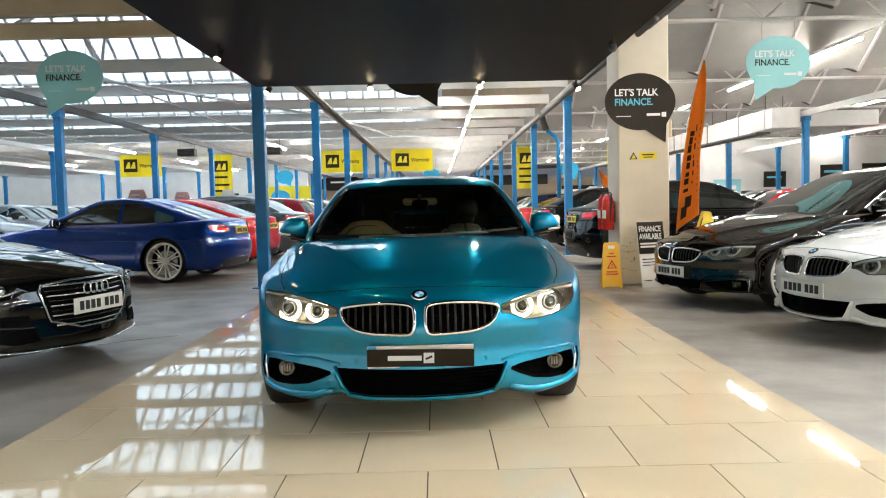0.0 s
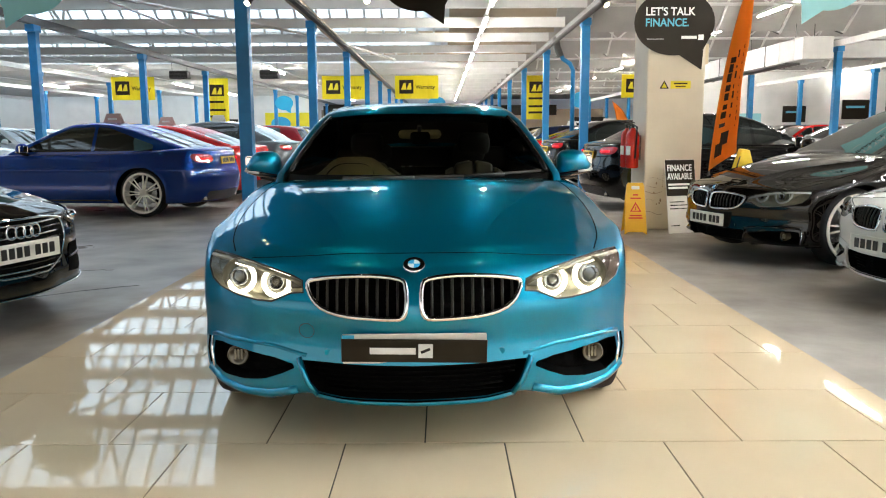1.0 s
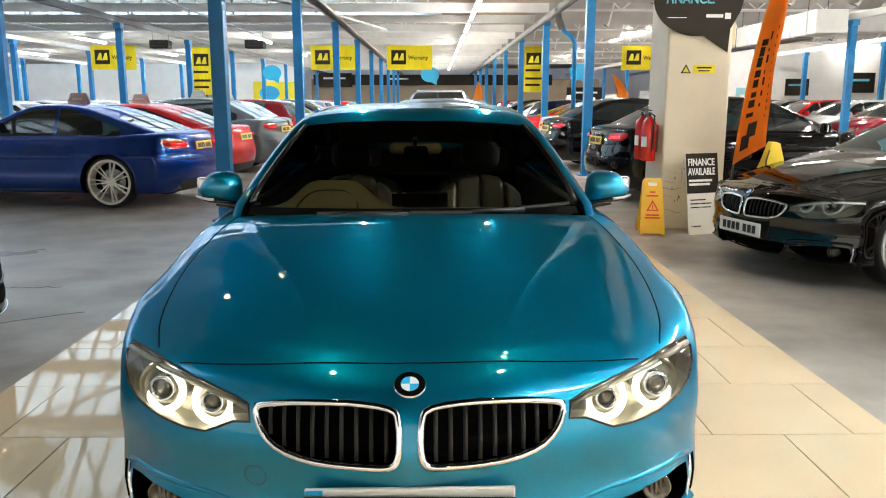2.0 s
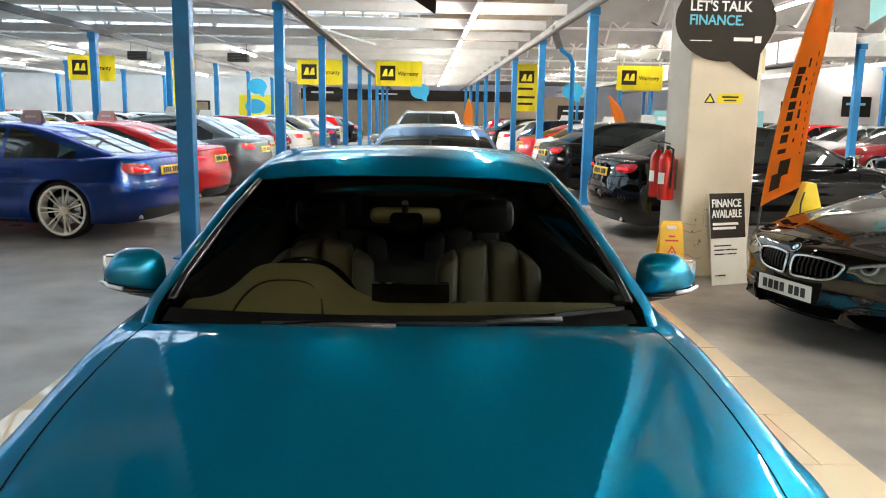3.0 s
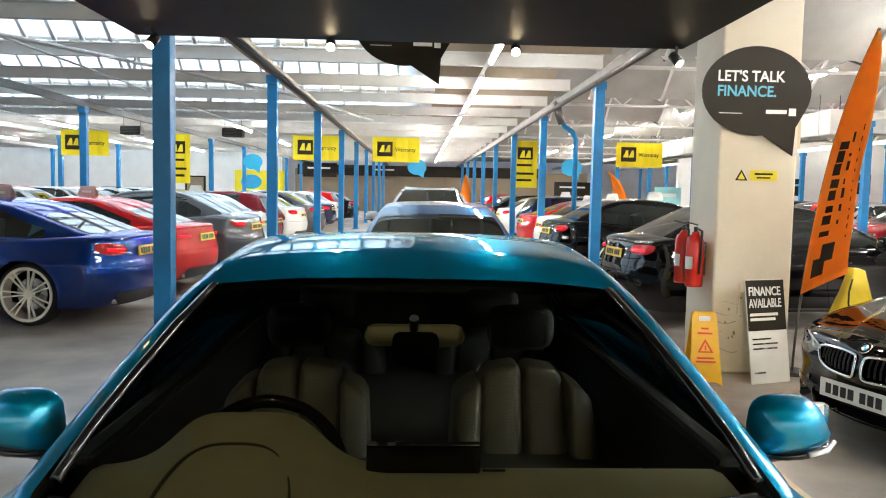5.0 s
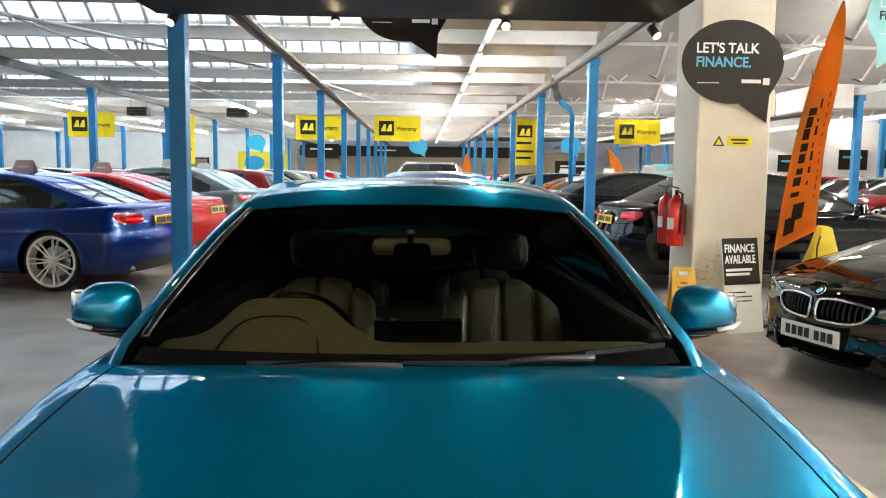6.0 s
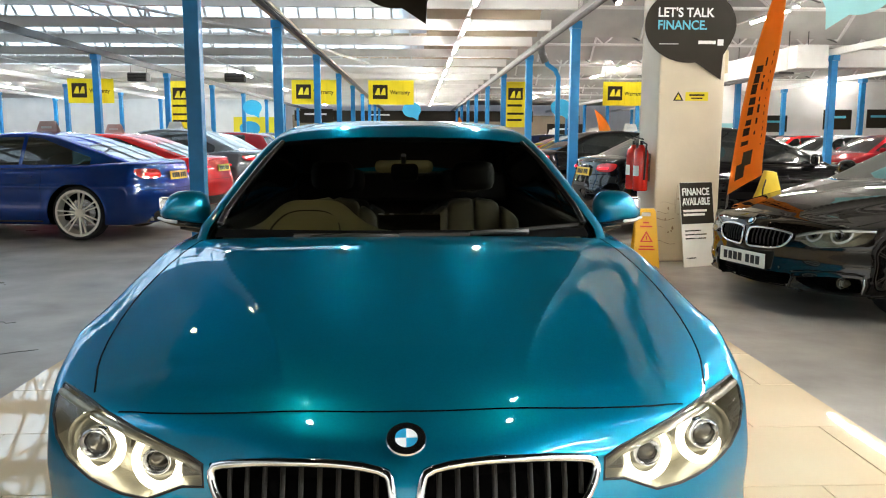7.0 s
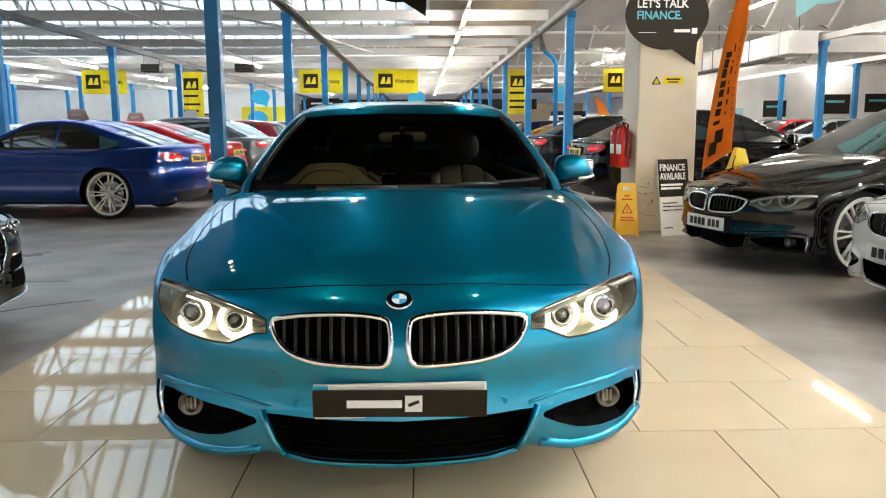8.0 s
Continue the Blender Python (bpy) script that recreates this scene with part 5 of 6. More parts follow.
def seat(x, y, s=1.0, back_h=0.52, hide=LEATHER):
    part("seat_cushion", box(x - 0.25 * s, y - 0.52, 0.40, x + 0.25 * s, y, 0.56, 0.06), hide, hero, "", True)
    bm = bmesh.new()
    for x0, x1, d in ((-0.27, -0.165, 0.050), (-0.163, -0.003, 0.0), (0.003, 0.163, 0.0), (0.165, 0.27, 0.050)):
        box(x + x0 * s, y - 0.06 - d, 0.50, x + x1 * s, y + 0.10, 0.50 + back_h - 0.25 * d, 0.028, bm)
    for v in bm.verts:
        k = (v.co.z - 0.5) / back_h
        r = abs(v.co.x - x) / (0.27 * s)
        v.co.z -= 0.16 * max(0, k - 0.5) * r ** 2.5
        v.co.y += 0.16 * k
        v.co.x = x + (v.co.x - x) * (1 - 0.30 * max(0, k - 0.55))
    part("seat_back", bm, hide, hero, "dark leather seat back with stitched panels", True)
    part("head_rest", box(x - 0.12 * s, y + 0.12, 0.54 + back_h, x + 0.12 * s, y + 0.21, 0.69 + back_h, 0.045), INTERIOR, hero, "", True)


seat(-0.36, 2.46, 0.92, 0.485)
seat(0.36, 2.46, 0.92, 0.485)
# rear seats take the darker trim: cabin shade put into their colour
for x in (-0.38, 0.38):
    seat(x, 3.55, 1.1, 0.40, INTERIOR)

# ---- parked cars ----
COUPE = dict(L=4.63, W=1.854, axle=0.88, wb=2.75, wr=0.345, arch=0.375, rsweep=0.36, bulge=0.02, zsh=0.66, zp=0.80, hood=((0, 0.64), (0.06, 0.69), (0.146, 0.724), (0.4, 0.795), (0.8, 0.865), (1.41, 0.925), (1.8, 0.93), (3.0, 0.94), (3.6, 0.975), (4.25, 1.01), (4.63, 0.96)),
             roof=((1.0, 1.14), (2.1, 1.30), (2.5, 1.362), (2.8, 1.372), (3.2, 1.338), (3.7, 1.215), (4.1, 1.08), (4.3, 1.01)), rear=(4.28, 0.985), rs=2.9, bpillar=2.86, cpillar=3.75, belt=0.915, zl=(0.765, 0.905))
SALOON = dict(L=4.94, W=1.868, axle=0.86, wb=2.975, wr=0.345, arch=0.375, bulge=0.03, dz=-0.03, sx=1.02,
              hood=((0, 0.63), (0.06, 0.675), (0.146, 0.712), (0.4, 0.79), (0.8, 0.875), (1.45, 0.965), (1.8, 0.99), (3.8, 1.03), (4.4, 1.08), (4.94, 1.0)),
              roof=((1.0, 1.24), (2.25, 1.38), (2.6, 1.44), (3.1, 1.475), (3.7, 1.43), (4.2, 1.28), (4.6, 1.10)), cowl=(1.42, 0.95), rear=(4.55, 1.05), rs=2.1, cw=0.815, zl=(0.84, 0.965), zp=0.84)
SAL3 = dict(L=4.63, W=1.81, axle=0.80, wb=2.81, dz=0.01, roof=((1.0, 1.20), (2.15, 1.33), (2.5, 1.40), (3.0, 1.43), (3.5, 1.38), (4.0, 1.20), (4.3, 1.06)), cowl=(1.36, 0.92), ws=1.95, rear=(4.2, 1.04), rs=1.8, bulge=0.03, zl=(0.82, 0.945), zp=0.80)
HATCH = dict(L=4.28, W=1.80, axle=0.84, wb=2.63, roof=((1.0, 1.20), (2.0, 1.37), (2.4, 1.44), (3.0, 1.455), (3.6, 1.42), (4.0, 1.33), (4.2, 1.2)), cowl=(1.25, 0.94), ws=1.75, rear=(4.16, 1.0), rs=0.75,
             hood=((0, 0.66), (0.06, 0.71), (0.146, 0.75), (0.4, 0.83), (0.8, 0.91), (1.3, 0.98), (1.8, 0.99), (4.0, 1.02), (4.28, 0.98)), bulge=0.02, zl=(0.80, 0.95), zp=0.74)
SUV = dict(L=4.65, W=1.88, axle=0.86, wb=2.80, wr=0.37, arch=0.41, zb=0.25, dz=0.14, hood=((0, 0.80), (0.06, 0.86), (0.146, 0.91), (0.4, 0.97), (0.8, 1.03), (1.3, 1.10), (1.8, 1.10), (4.2, 1.12), (4.65, 1.05)),
           roof=((1.0, 1.35), (2.1, 1.57), (2.5, 1.64), (3.2, 1.67), (3.9, 1.62), (4.4, 1.5), (4.6, 1.4)), cowl=(1.3, 1.05), ws=1.6, rear=(4.5, 1.1), rs=0.7, cw=0.83, bulge=0.02, zl=(0.92, 1.06), zsh=0.8)

blue_car, *_ = build_car("parked_car", "glossy deep blue coupe with silver multi-spoke wheels", P_BLUE, pose(-7.83, 13.39, 0, 0, 0, -97), COUPE, 0.8, doors=1)
brown_car, S5, b5, c5 = build_car("parked_car", "dark brown-black saloon with chrome kidney grille", P_BROWN, pose(2.47, 8.11, 0, 0, 0, -74.8), SALOON, 0.95, "bmw")
white_car, *_ = build_car("parked_car", "white saloon with black kidney grille and plate", P_WHITE, pose(2.85, 5.9, 0, 0, 0, -79.4), SAL3, 0.95, "bmw", rear=False)
audi, SA, ba, ca = build_car("parked_car", "black hatchback with chrome-barred grille and ring badge", P_BLACK, pose(-2.5, 5.45, 0, 0, 0, 75.5), dict(COUPE, gz=(0.335, 0.665), zpf=0.485), 0.9, "generic", rear=False)
four_rings(audi, ba, 0.60)

stock = {}
KINDS = {"coupe": COUPE, "saloon": SALOON, "compact": SAL3, "hatch": HATCH, "suv": SUV}
NOUN = {"coupe": "two-door coupe", "saloon": "four-door saloon", "compact": "compact saloon", "hatch": "five-door hatchback", "suv": "tall family estate"}
SHADES = {"steel": P_PALED, "red": P_RED, "grey": P_GREY, "silver": P_SILVER, "navy": P_NAVY, "white": P_WHITE, "black": P_BLACK, "maroon": P_MAROON}
WORD = {"steel": "reflection-paled blue", "maroon": "dark red", "navy": "dark blue", "grey": "dark grey"}


def parked(kind, shade, x, y, rz, z=0.0, lite=False):
    key = (kind, shade, lite)
    if key not in stock:
        label = "glossy %s %s parked in a row" % (WORD.get(shade, shade), NOUN[kind])
        stock[key] = build_car("parked_car", label, SHADES[shade], pose(x, y, z, 0, 0, rz), KINDS[kind], 0.27 if lite else 0.42, "generic", lite=lite)[0]
        return stock[key]
    return copy_thing(stock[key], pose(x, y, z, 0, 0, rz))


# row with tails to the aisle, beyond the blue coupe
for i, (k, s) in enumerate((("coupe", "red"), ("saloon", "grey"), ("compact", "silver"), ("hatch", "maroon"), ("compact", "white"), ("saloon", "grey"), ("hatch", "silver"), ("coupe", "navy"), ("compact", "white"), ("hatch", "red"), ("saloon", "black"))):
    parked(k, s, -7.85 - 0.1 * (i % 3), 16.0 + 2.62 * i, -97)
parked("saloon", "black", 7.15, 13.9, 97)
for i, (k, s) in enumerate((("saloon", "black"), ("compact", "white"), ("coupe", "red"), ("hatch", "navy"), ("compact", "white"), ("saloon", "black"), ("hatch", "silver"), ("coupe", "navy"), ("hatch", "red"), ("compact", "grey"))):
    parked(k, s, 7.15 + 0.1 * (i % 2), 19.2 + 6.0 * (i // 2) + 3.4 * (i % 2), 97)
# cars in the aisle behind the display car
aisle_car = parked("compact", "steel", 0.05, 9.35, 0)
pc = part("price_card", box(-0.02, -0.004, -0.05, 0.30, 0.004, 0.05, 0.002), PAPER, aisle_car, "white price card behind the screen")
pc.matrix_local = pose(0.12, 1.72, 1.115, -64)
for k in range(5):
    part("bar", box(0.005 + 0.055 * k, -0.007, -0.03, 0.045 + 0.055 * k, -0.003, 0.03), INK, pc)
parked("suv", "silver", 0.05, 14.6, 0)
# far rows
random.seed(4)
mix = [("hatch", "silver"), ("compact", "white"), ("saloon", "grey"), ("hatch", "red"), ("coupe", "navy"), ("compact", "silver"), ("saloon", "black"), ("hatch", "maroon"), ("compact", "white"), ("saloon", "grey")]
for r, (x, y0, n, rz) in enumerate(((-10.6, 15.6, 12, 83), (-17.5, 19.0, 12, -97), (-21.0, 19.0, 12, 83), (-27.5, 23.0, 10, -97), (10.8, 15.5, 12, -83), (17.2, 17.0, 11, 97), (20.4, 18.0, 10, -83))):
    for i in range(n):
        k, s = mix[(i * 3 + r * 2) % len(mix)] if r else (("hatch", "silver"), ("compact", "white"), ("compact", "silver"))[i % 3]
        parked(k, s, x, y0 + 2.75 * i, rz + random.uniform(-1.5, 1.5), 0.0, True)

# ---- signs and loose things ----
def bubble_outline(w, h, n=44, flip=False):
    """A speech bubble: an ellipse with a pointed tail at the lower right."""
    out = []
    for k in range(n):
        a = 2 * math.pi * k / n
        if math.radians(282) < a < math.radians(330):
            continue
        out.append((w / 2 * math.cos(a), h / 2 * math.sin(a)))
        if a <= math.radians(282) < a + 2 * math.pi / n:
            out += [(w * 0.355, -h * 0.72), (w * 0.37, -h * 0.40)]
    return [(-x, z) for x, z in out][::-1] if flip else out


def bubble_sign(name, m, w, board, label, ink1, ink2, hung=0.0, text=True):
    s = tagged(from_bm(name, slab(bubble_outline(w, w * 0.80, flip=board is CYANBOARD), 0.012), board), label, "sign")
    s.matrix_world = m
    if text:
        f = w * 0.135
        writing("lettering", "LET'S TALK", f, ink1, pose(-w * 0.365, -0.003, w * 0.085, 90), s, squeeze=0.92)
        writing("lettering", "FINANCE.", f, ink2, pose(-w * 0.365, -0.003, w * 0.085 - f * 0.98, 90), s, squeeze=0.92)
        part("mark_bar", box(w * 0.09, -0.004, -w * 0.20, w * 0.28, -0.001, -w * 0.165), ink1, s)
        part("mark_square", box(w * 0.30, -0.004, -w * 0.215, w * 0.365, -0.001, -w * 0.15), ink1, s)
        part("small_print_bar", box(-w * 0.34, -0.004, -w * 0.205, -w * 0.13, -0.001, -w * 0.198), ink1, s)
    if hung:
        for sx in (-0.25, 0.25):
            part("wire", rod((sx * w, 0.006, w * 0.33), (sx * w, 0.006, hung - m.translation.z), 0.003, 6), CONDUIT, s)
    return s


bubble_sign("speech_bubble_sign", pose(2.735, 10.30, 2.455), 0.95, BLACKBOARD, "black speech-bubble finance sign on the cream column", WHITEINK, CYANINK)
bubble_sign("speech_bubble_sign", pose(-0.30, 10.85, 3.04), 0.906, BLACKBOARD, "black speech-bubble finance sign hung in the aisle", WHITEINK, CYANINK, ZB + 0.01)
bubble_sign("speech_bubble_sign", pose(5.10, 11.47, 3.14), 0.965, CYANBOARD, "pale teal speech-bubble finance sign hung from the roof", WHITEINK, INK, 3.76)
bubble_sign("speech_bubble_sign", pose(-5.11, 10.85, 3.035), 0.925, CYANBOARD, "pale teal speech-bubble finance sign hung from the roof", WHITEINK, INK, ZB + 0.01)
for x, y, z in ((-0.25, 38.54, 2.60), (5.96, 34.95, 2.60), (-7.5, 38.54, 2.68)):
    bubble_sign("speech_bubble_sign", pose(x, y, z), 0.85, SKYBLUE, "bright blue speech-bubble sign hung from the roof", WHITEINK, INK, ZB + 0.01 if x < 3 else 3.76, False)


def banner(x, y, z, w, h, tall=False):
    b = bmesh.new()
    n = 8
    top = [b.verts.new((w * i / n, 0.02 * math.sin(i * 1.3), 0)) for i in range(n + 1)]
    bot = [b.verts.new((w * i / n, 0.035 * math.sin(i * 1.3 + 0.8), -h)) for i in range(n + 1)]
    for i in range(n):
        b.faces.new((top[i], top[i + 1], bot[i + 1], bot[i]))
    bmesh.ops.solidify(b, geom=b.faces[:], thickness=0.006)
    s = tagged(from_bm("hanging_banner", b, YELLOW), "yellow cloth banner with a dark square mark" if not tall else "tall yellow banner with a dark square mark", "banner", "yellow banners")
    s.location = (x, y, z)
    q = 0.62 * min(w, h) if not tall else 0.62 * w
    x0, z0 = (0.10 * w, -0.19 * h) if not tall else (0.19 * w, -0.14 * h)
    part("mark_square", box(x0, -0.06, z0 - q * (0.95 if not tall else 0.8), x0 + q, -0.045, z0), BLACKBOARD, s)
    for k in (0, 1):
        part("mark_wedge", slab([(x0 + q * (0.12 + 0.38 * k), z0 - q * 0.68), (x0 + q * (0.32 + 0.38 * k), z0 - q * 0.22), (x0 + q * (0.46 + 0.38 * k), z0 - q * 0.22), (x0 + q * (0.48 + 0.38 * k), z0 - q * 0.68)], 0.006, Matrix.Translation((0, -0.067, 0))), YELLOW, s)
    if tall:
        for k, (zz, ww) in enumerate(((0.52, 0.62), (0.70, 0.7), (0.84, 0.62))):
            part("print_bar", box(0.16 * w, -0.055, -zz * h - 0.045, 0.16 * w + ww * w, -0.045, -zz * h + 0.04), BLACKBOARD, s)
    else:
        writing("lettering", "Warranty", h * 0.235, BLACKBOARD, pose(x0 + q + 0.05 * w, -0.05, z0 - q * 0.62, 90), s, squeeze=0.9)
    for sx in (0.04 * w, 0.96 * w):
        part("cord", rod((sx, 0, 0), (sx, 0, (ZB + 0.01 if x < 3 else roof_z(y)) - z), 0.004, 6), CONDUIT, s)
    return s


for x in (-13.35, -4.85, -1.90, 7.25):
    banner(x, 33.0, 3.52, 1.75, 0.92)
banner(3.35, 33.0, 3.5, 0.92, 1.75, True)
banner(-9.55, 33.0, 3.45, 0.92, 1.80, True)


# flags
def feather_flag(x, y, h, lean, w, foot=True, marks=True):
    """A sail-shaped cloth on a pole that bends over at the top."""
    f = tagged(empty("feather_flag", pose(x, y, -0.006)), "tall orange feather flag with dark lettering bars on a pole", "flag")
    swing = lambda s: 0.72 * s ** 1.5 + 0.28 * s ** 5
    at = lambda s: Vector((lean[0] * swing(s), lean[1] * swing(s), 0.02 + (h - 0.02) * s))
    part("pole", tube([at(s) for s in np.linspace(0, 1, 26)], 0.011, 8), ORANGE if not marks else CONDUIT, f, "thin bent pole", True)
    s0 = 0.245
    side = Vector((w[0], w[1], 0))
    out = Vector((w[1], -w[0], 0)).normalized()
    spot_ = lambda t, u: at(s0 + (1 - s0) * t) + side * ((1 - 0.42 * t) * (1 - t ** 7) * u) + out * ((0.016 * math.sin(u * 5 + t * 6) + 0.006 * math.sin(t * 17)) * u + 0.012) + Vector((0, 0, 0.27 * side.length / 0.52 * u * (1 - t) ** 3))
    b = bmesh.new()
    rows = [[b.verts.new(spot_(i / 26, j / 8)) for j in range(9)] for i in range(27)]
    for a, c in zip(rows, rows[1:]):
        for i in range(8):
            b.faces.new((a[i], a[i + 1], c[i + 1], c[i]))
    bmesh.ops.solidify(b, geom=b.faces[:], thickness=0.004)
    part("cloth", b, ORANGE, f, "orange flag cloth", True)
    if marks:
        marks_ = [(0.05, 0.13, 0.20, 0.48), (0.11, 0.19, 0.36, 0.64)]
        rnd = random.Random(31)
        marks_ += [(0.225 + 0.050 * k, 0.247 + 0.050 * k + rnd.uniform(0.0, 0.024), 0.22 + rnd.uniform(0, 0.05), 0.42 + rnd.uniform(0, 0.08)) for k in range(8)]
        marks_ += [(0.27 + 0.055 * k, 0.282 + 0.055 * k + rnd.uniform(0, 0.03), 0.57, 0.61 + rnd.uniform(0, 0.05)) for k in range(7)]
        marks_ += [(0.20 + 0.04 * k, 0.206 + 0.04 * k + rnd.uniform(0, 0.02), 0.84, 0.87) for k in range(12)]
        for t0, t1, u0, u1 in marks_:
            b = bmesh.new()
            n = 3
            lo = [b.verts.new(Vector(spot_(t0 + (t1 - t0) * k / n, u0)) + out * 0.007) for k in range(n + 1)]
            mi = [b.verts.new(Vector(spot_(t0 + (t1 - t0) * k / n, (u0 + u1) / 2)) + out * 0.007) for k in range(n + 1)]
            hi = [b.verts.new(Vector(spot_(t0 + (t1 - t0) * k / n, u1)) + out * 0.007) for k in range(n + 1)]
            for k in range(n):
                b.faces.new((lo[k], mi[k], mi[k + 1], lo[k + 1]))
                b.faces.new((mi[k], hi[k], hi[k + 1], mi[k + 1]))
            part("print_bar", b, BLACKBOARD, f)
    if foot:
        part("foot", lathe([(0.001, 0.03), (0.14, 0.03), (0.16, 0.0), (0.001, 0.0)], 24), BLACKPL, f)
    return f


feather_flag(3.20, 10.36, 2.86, (0.15, -0.78), (0.165, -0.41))
feather_flag(2.0, 46.0, 2.5, (0.35, 0), (0.6, 0), True, False)
feather_flag(6.6, 30.0, 2.35, (-0.35, 0), (0.55, 0), True, False)

# folded yellow fabric case on the floor behind the saloon's bonnet
b = bmesh.new()
bmesh.ops.create_cube(b, size=1)
bmesh.ops.subdivide_edges(b, edges=b.edges[:], cuts=4, use_grid_fill=True)
for v in b.verts:
    z = v.co.z + 0.5
    v.co = Vector((v.co.x * 0.40 * (1.05 - 0.80 * max(0, z - 0.45) / 0.55) + 0.06 * z, v.co.y * 0.20 * (1 - 0.55 * z), z * 0.98))
    v.co += 0.02 * noise.noise_vector(v.co * 6)
bag = tagged(from_bm("fabric_case", b, YFOIL, True), "bright yellow folded fabric case with a dark handle", "bag")
bag.location = (3.44, 9.95, -0.006)
part("handle", tube([(-0.03, -0.10, 0.62), (-0.06, -0.11, 0.70), (-0.055, -0.10, 0.80), (-0.02, -0.08, 0.90)], 0.008, 8), BLACKPL, bag, "", True)

# caution sign
cs_ = tagged(empty("caution_sign", pose(2.26, 10.02, -0.006, 0, 0, -6)), "yellow folding wet-floor caution sign", "caution sign")
for sg in (-1, 1):
    out = [(-0.13, 0.0), (-0.085, 0.03), (0.085, 0.03), (0.13, 0.0), (0.10, 0.58), (0.085, 0.61), (-0.085, 0.61), (-0.10, 0.58)]
    b = slab(out, 0.018)
    pan = part("leaf", b, YPLASTIC, cs_)
    pan.matrix_local = pose(0, sg * 0.16 - (0.009 if sg > 0 else 0.009), 0, sg * 14.5) if sg > 0 else pose(0, -0.16, 0, -14.5)
    if sg < 0:
        part("grip_slot", box(-0.045, -0.003, 0.535, 0.045, 0.0, 0.575, 0.008), PAPER, pan)
        part("warning_triangle", slab([(-0.065, 0.27), (0.065, 0.27), (0.0, 0.385)], 0.003, Matrix.Translation((0, -0.0035, 0))), WARNRED, pan)
        part("triangle_field", slab([(-0.042, 0.282), (0.042, 0.282), (0.0, 0.357)], 0.003, Matrix.Translation((0, -0.0055, 0))), YPLASTIC, pan)
        part("triangle_mark", box(-0.006, -0.0075, 0.29, 0.006, -0.005, 0.33), WARNRED, pan)
        for z, w in ((0.47, 0.03), (0.43, 0.06), (0.225, 0.07), (0.195, 0.08)):
            part("print_bar", box(-w, -0.003, z - 0.008, w, 0.0, z + 0.008), WARNRED, pan)

# finance board leaning on the column
fb = tagged(from_bm("finance_board", slab([(-0.21, 0), (0.21, 0), (0.21, 0.82), (0.205, 0.85), (0.18, 0.87), (-0.18, 0.87), (-0.205, 0.85), (-0.21, 0.82)], 0.006), PAPER), "white and black finance board leaning on the column", "sign board")
fb.matrix_world = pose(2.84, 9.98, -0.004, -9, 0, 20)
part("black_panel", box(-0.205, -0.003, 0.44, 0.205, 0.0, 0.865, 0.0), BLACKBOARD, fb)
writing("lettering", "FINANCE", 0.105, WHITEINK, pose(-0.185, -0.0045, 0.735, 90), fb, squeeze=0.80)
writing("lettering", "AVAILABLE", 0.105, WHITEINK, pose(-0.185, -0.0045, 0.635, 90), fb, squeeze=0.68)
for z, w in ((0.575, 0.30), (0.535, 0.27)):
    part("print_bar", box(-0.18, -0.005, z - 0.012, -0.18 + w, -0.002, z + 0.012), PAPER, fb)
for z, w in ((0.37, 0.20), (0.33, 0.27), (0.29, 0.26), (0.09, 0.12)):
    part("print_bar", box(-0.17, -0.003, z - 0.006, -0.17 + w, 0.0, z + 0.006), DARKCHROME, fb)


# extinguishers
def extinguisher(x, y, z, turn):
    e = tagged(empty("fire_extinguisher", pose(x, y, z, 0, 0, turn)), "red fire extinguisher with black hose on the column", "fire extinguisher", "extinguishers on the column")
    part("cylinder", lathe([(0.001, 0), (0.07, 0.0), (0.078, 0.015), (0.078, 0.40), (0.066, 0.44), (0.035, 0.465), (0.028, 0.49), (0.001, 0.49)], 28), FIRE_RED, e, "", True)
    part("valve", rod((0, 0, 0.48), (0, 0, 0.535), 0.018), BLACKPL, e)
    part("lever", bar((0, 0.02, 0.55), (0.0, -0.10, 0.575), 0.018, 0.012), BLACKPL, e)
    part("hose", tube([(0.02, 0, 0.52), (0.085, 0, 0.50), (0.097, -0.01, 0.38), (0.09, -0.02, 0.12)], 0.011, 8), BLACKPL, e, "", True)
    b = lathe([(0.0792, 0.16), (0.0792, 0.27)], 28)
    bmesh.ops.delete(b, geom=[f for f in b.faces if f.calc_center_median().y > -0.062], context="FACES")
    part("label", b, PAPER, e, "white paper label")
    part("bracket", box(-0.03, 0.078, 0.10, 0.03, 0.10, 0.40), DARKCHROME, e)


extinguisher(2.33, 10.50, 0.74, -70)
extinguisher(2.33, 10.80, 0.74, -80)
# column labels and marks
jb = tagged(from_bm("junction_box", box(3.132, 10.40, 1.98, 3.185, 10.56, 2.22, 0.006), CREAMWARM), "small cream junction box on the side of the column", "junction box")
part("cover", box(3.186, 10.415, 1.995, 3.192, 10.545, 2.205, 0.002), PAPER, jb)
wl = tagged(empty("warning_label", pose(2.60, 10.327, 1.735)), "yellow warning label with a black triangle on the column", "label")
part("plate", box(0.12, -0.003, -0.045, 0.36, 0.0, 0.045), YELLOW, wl)
part("print_bar", box(0.16, -0.0045, 0.005, 0.32, -0.003, 0.022), BLACKBOARD, wl)
part("print_bar", box(0.18, -0.0045, -0.025, 0.30, -0.003, -0.012), BLACKBOARD, wl)
part("triangle", slab([(-0.01, -0.045), (0.10, -0.045), (0.045, 0.05)], 0.003, Matrix.Translation((0, -0.003, 0))), BLACKBOARD, wl)
part("triangle_field", slab([(0.012, -0.034), (0.078, -0.034), (0.045, 0.026)], 0.003, Matrix.Translation((0, -0.0045, 0))), YELLOW, wl)
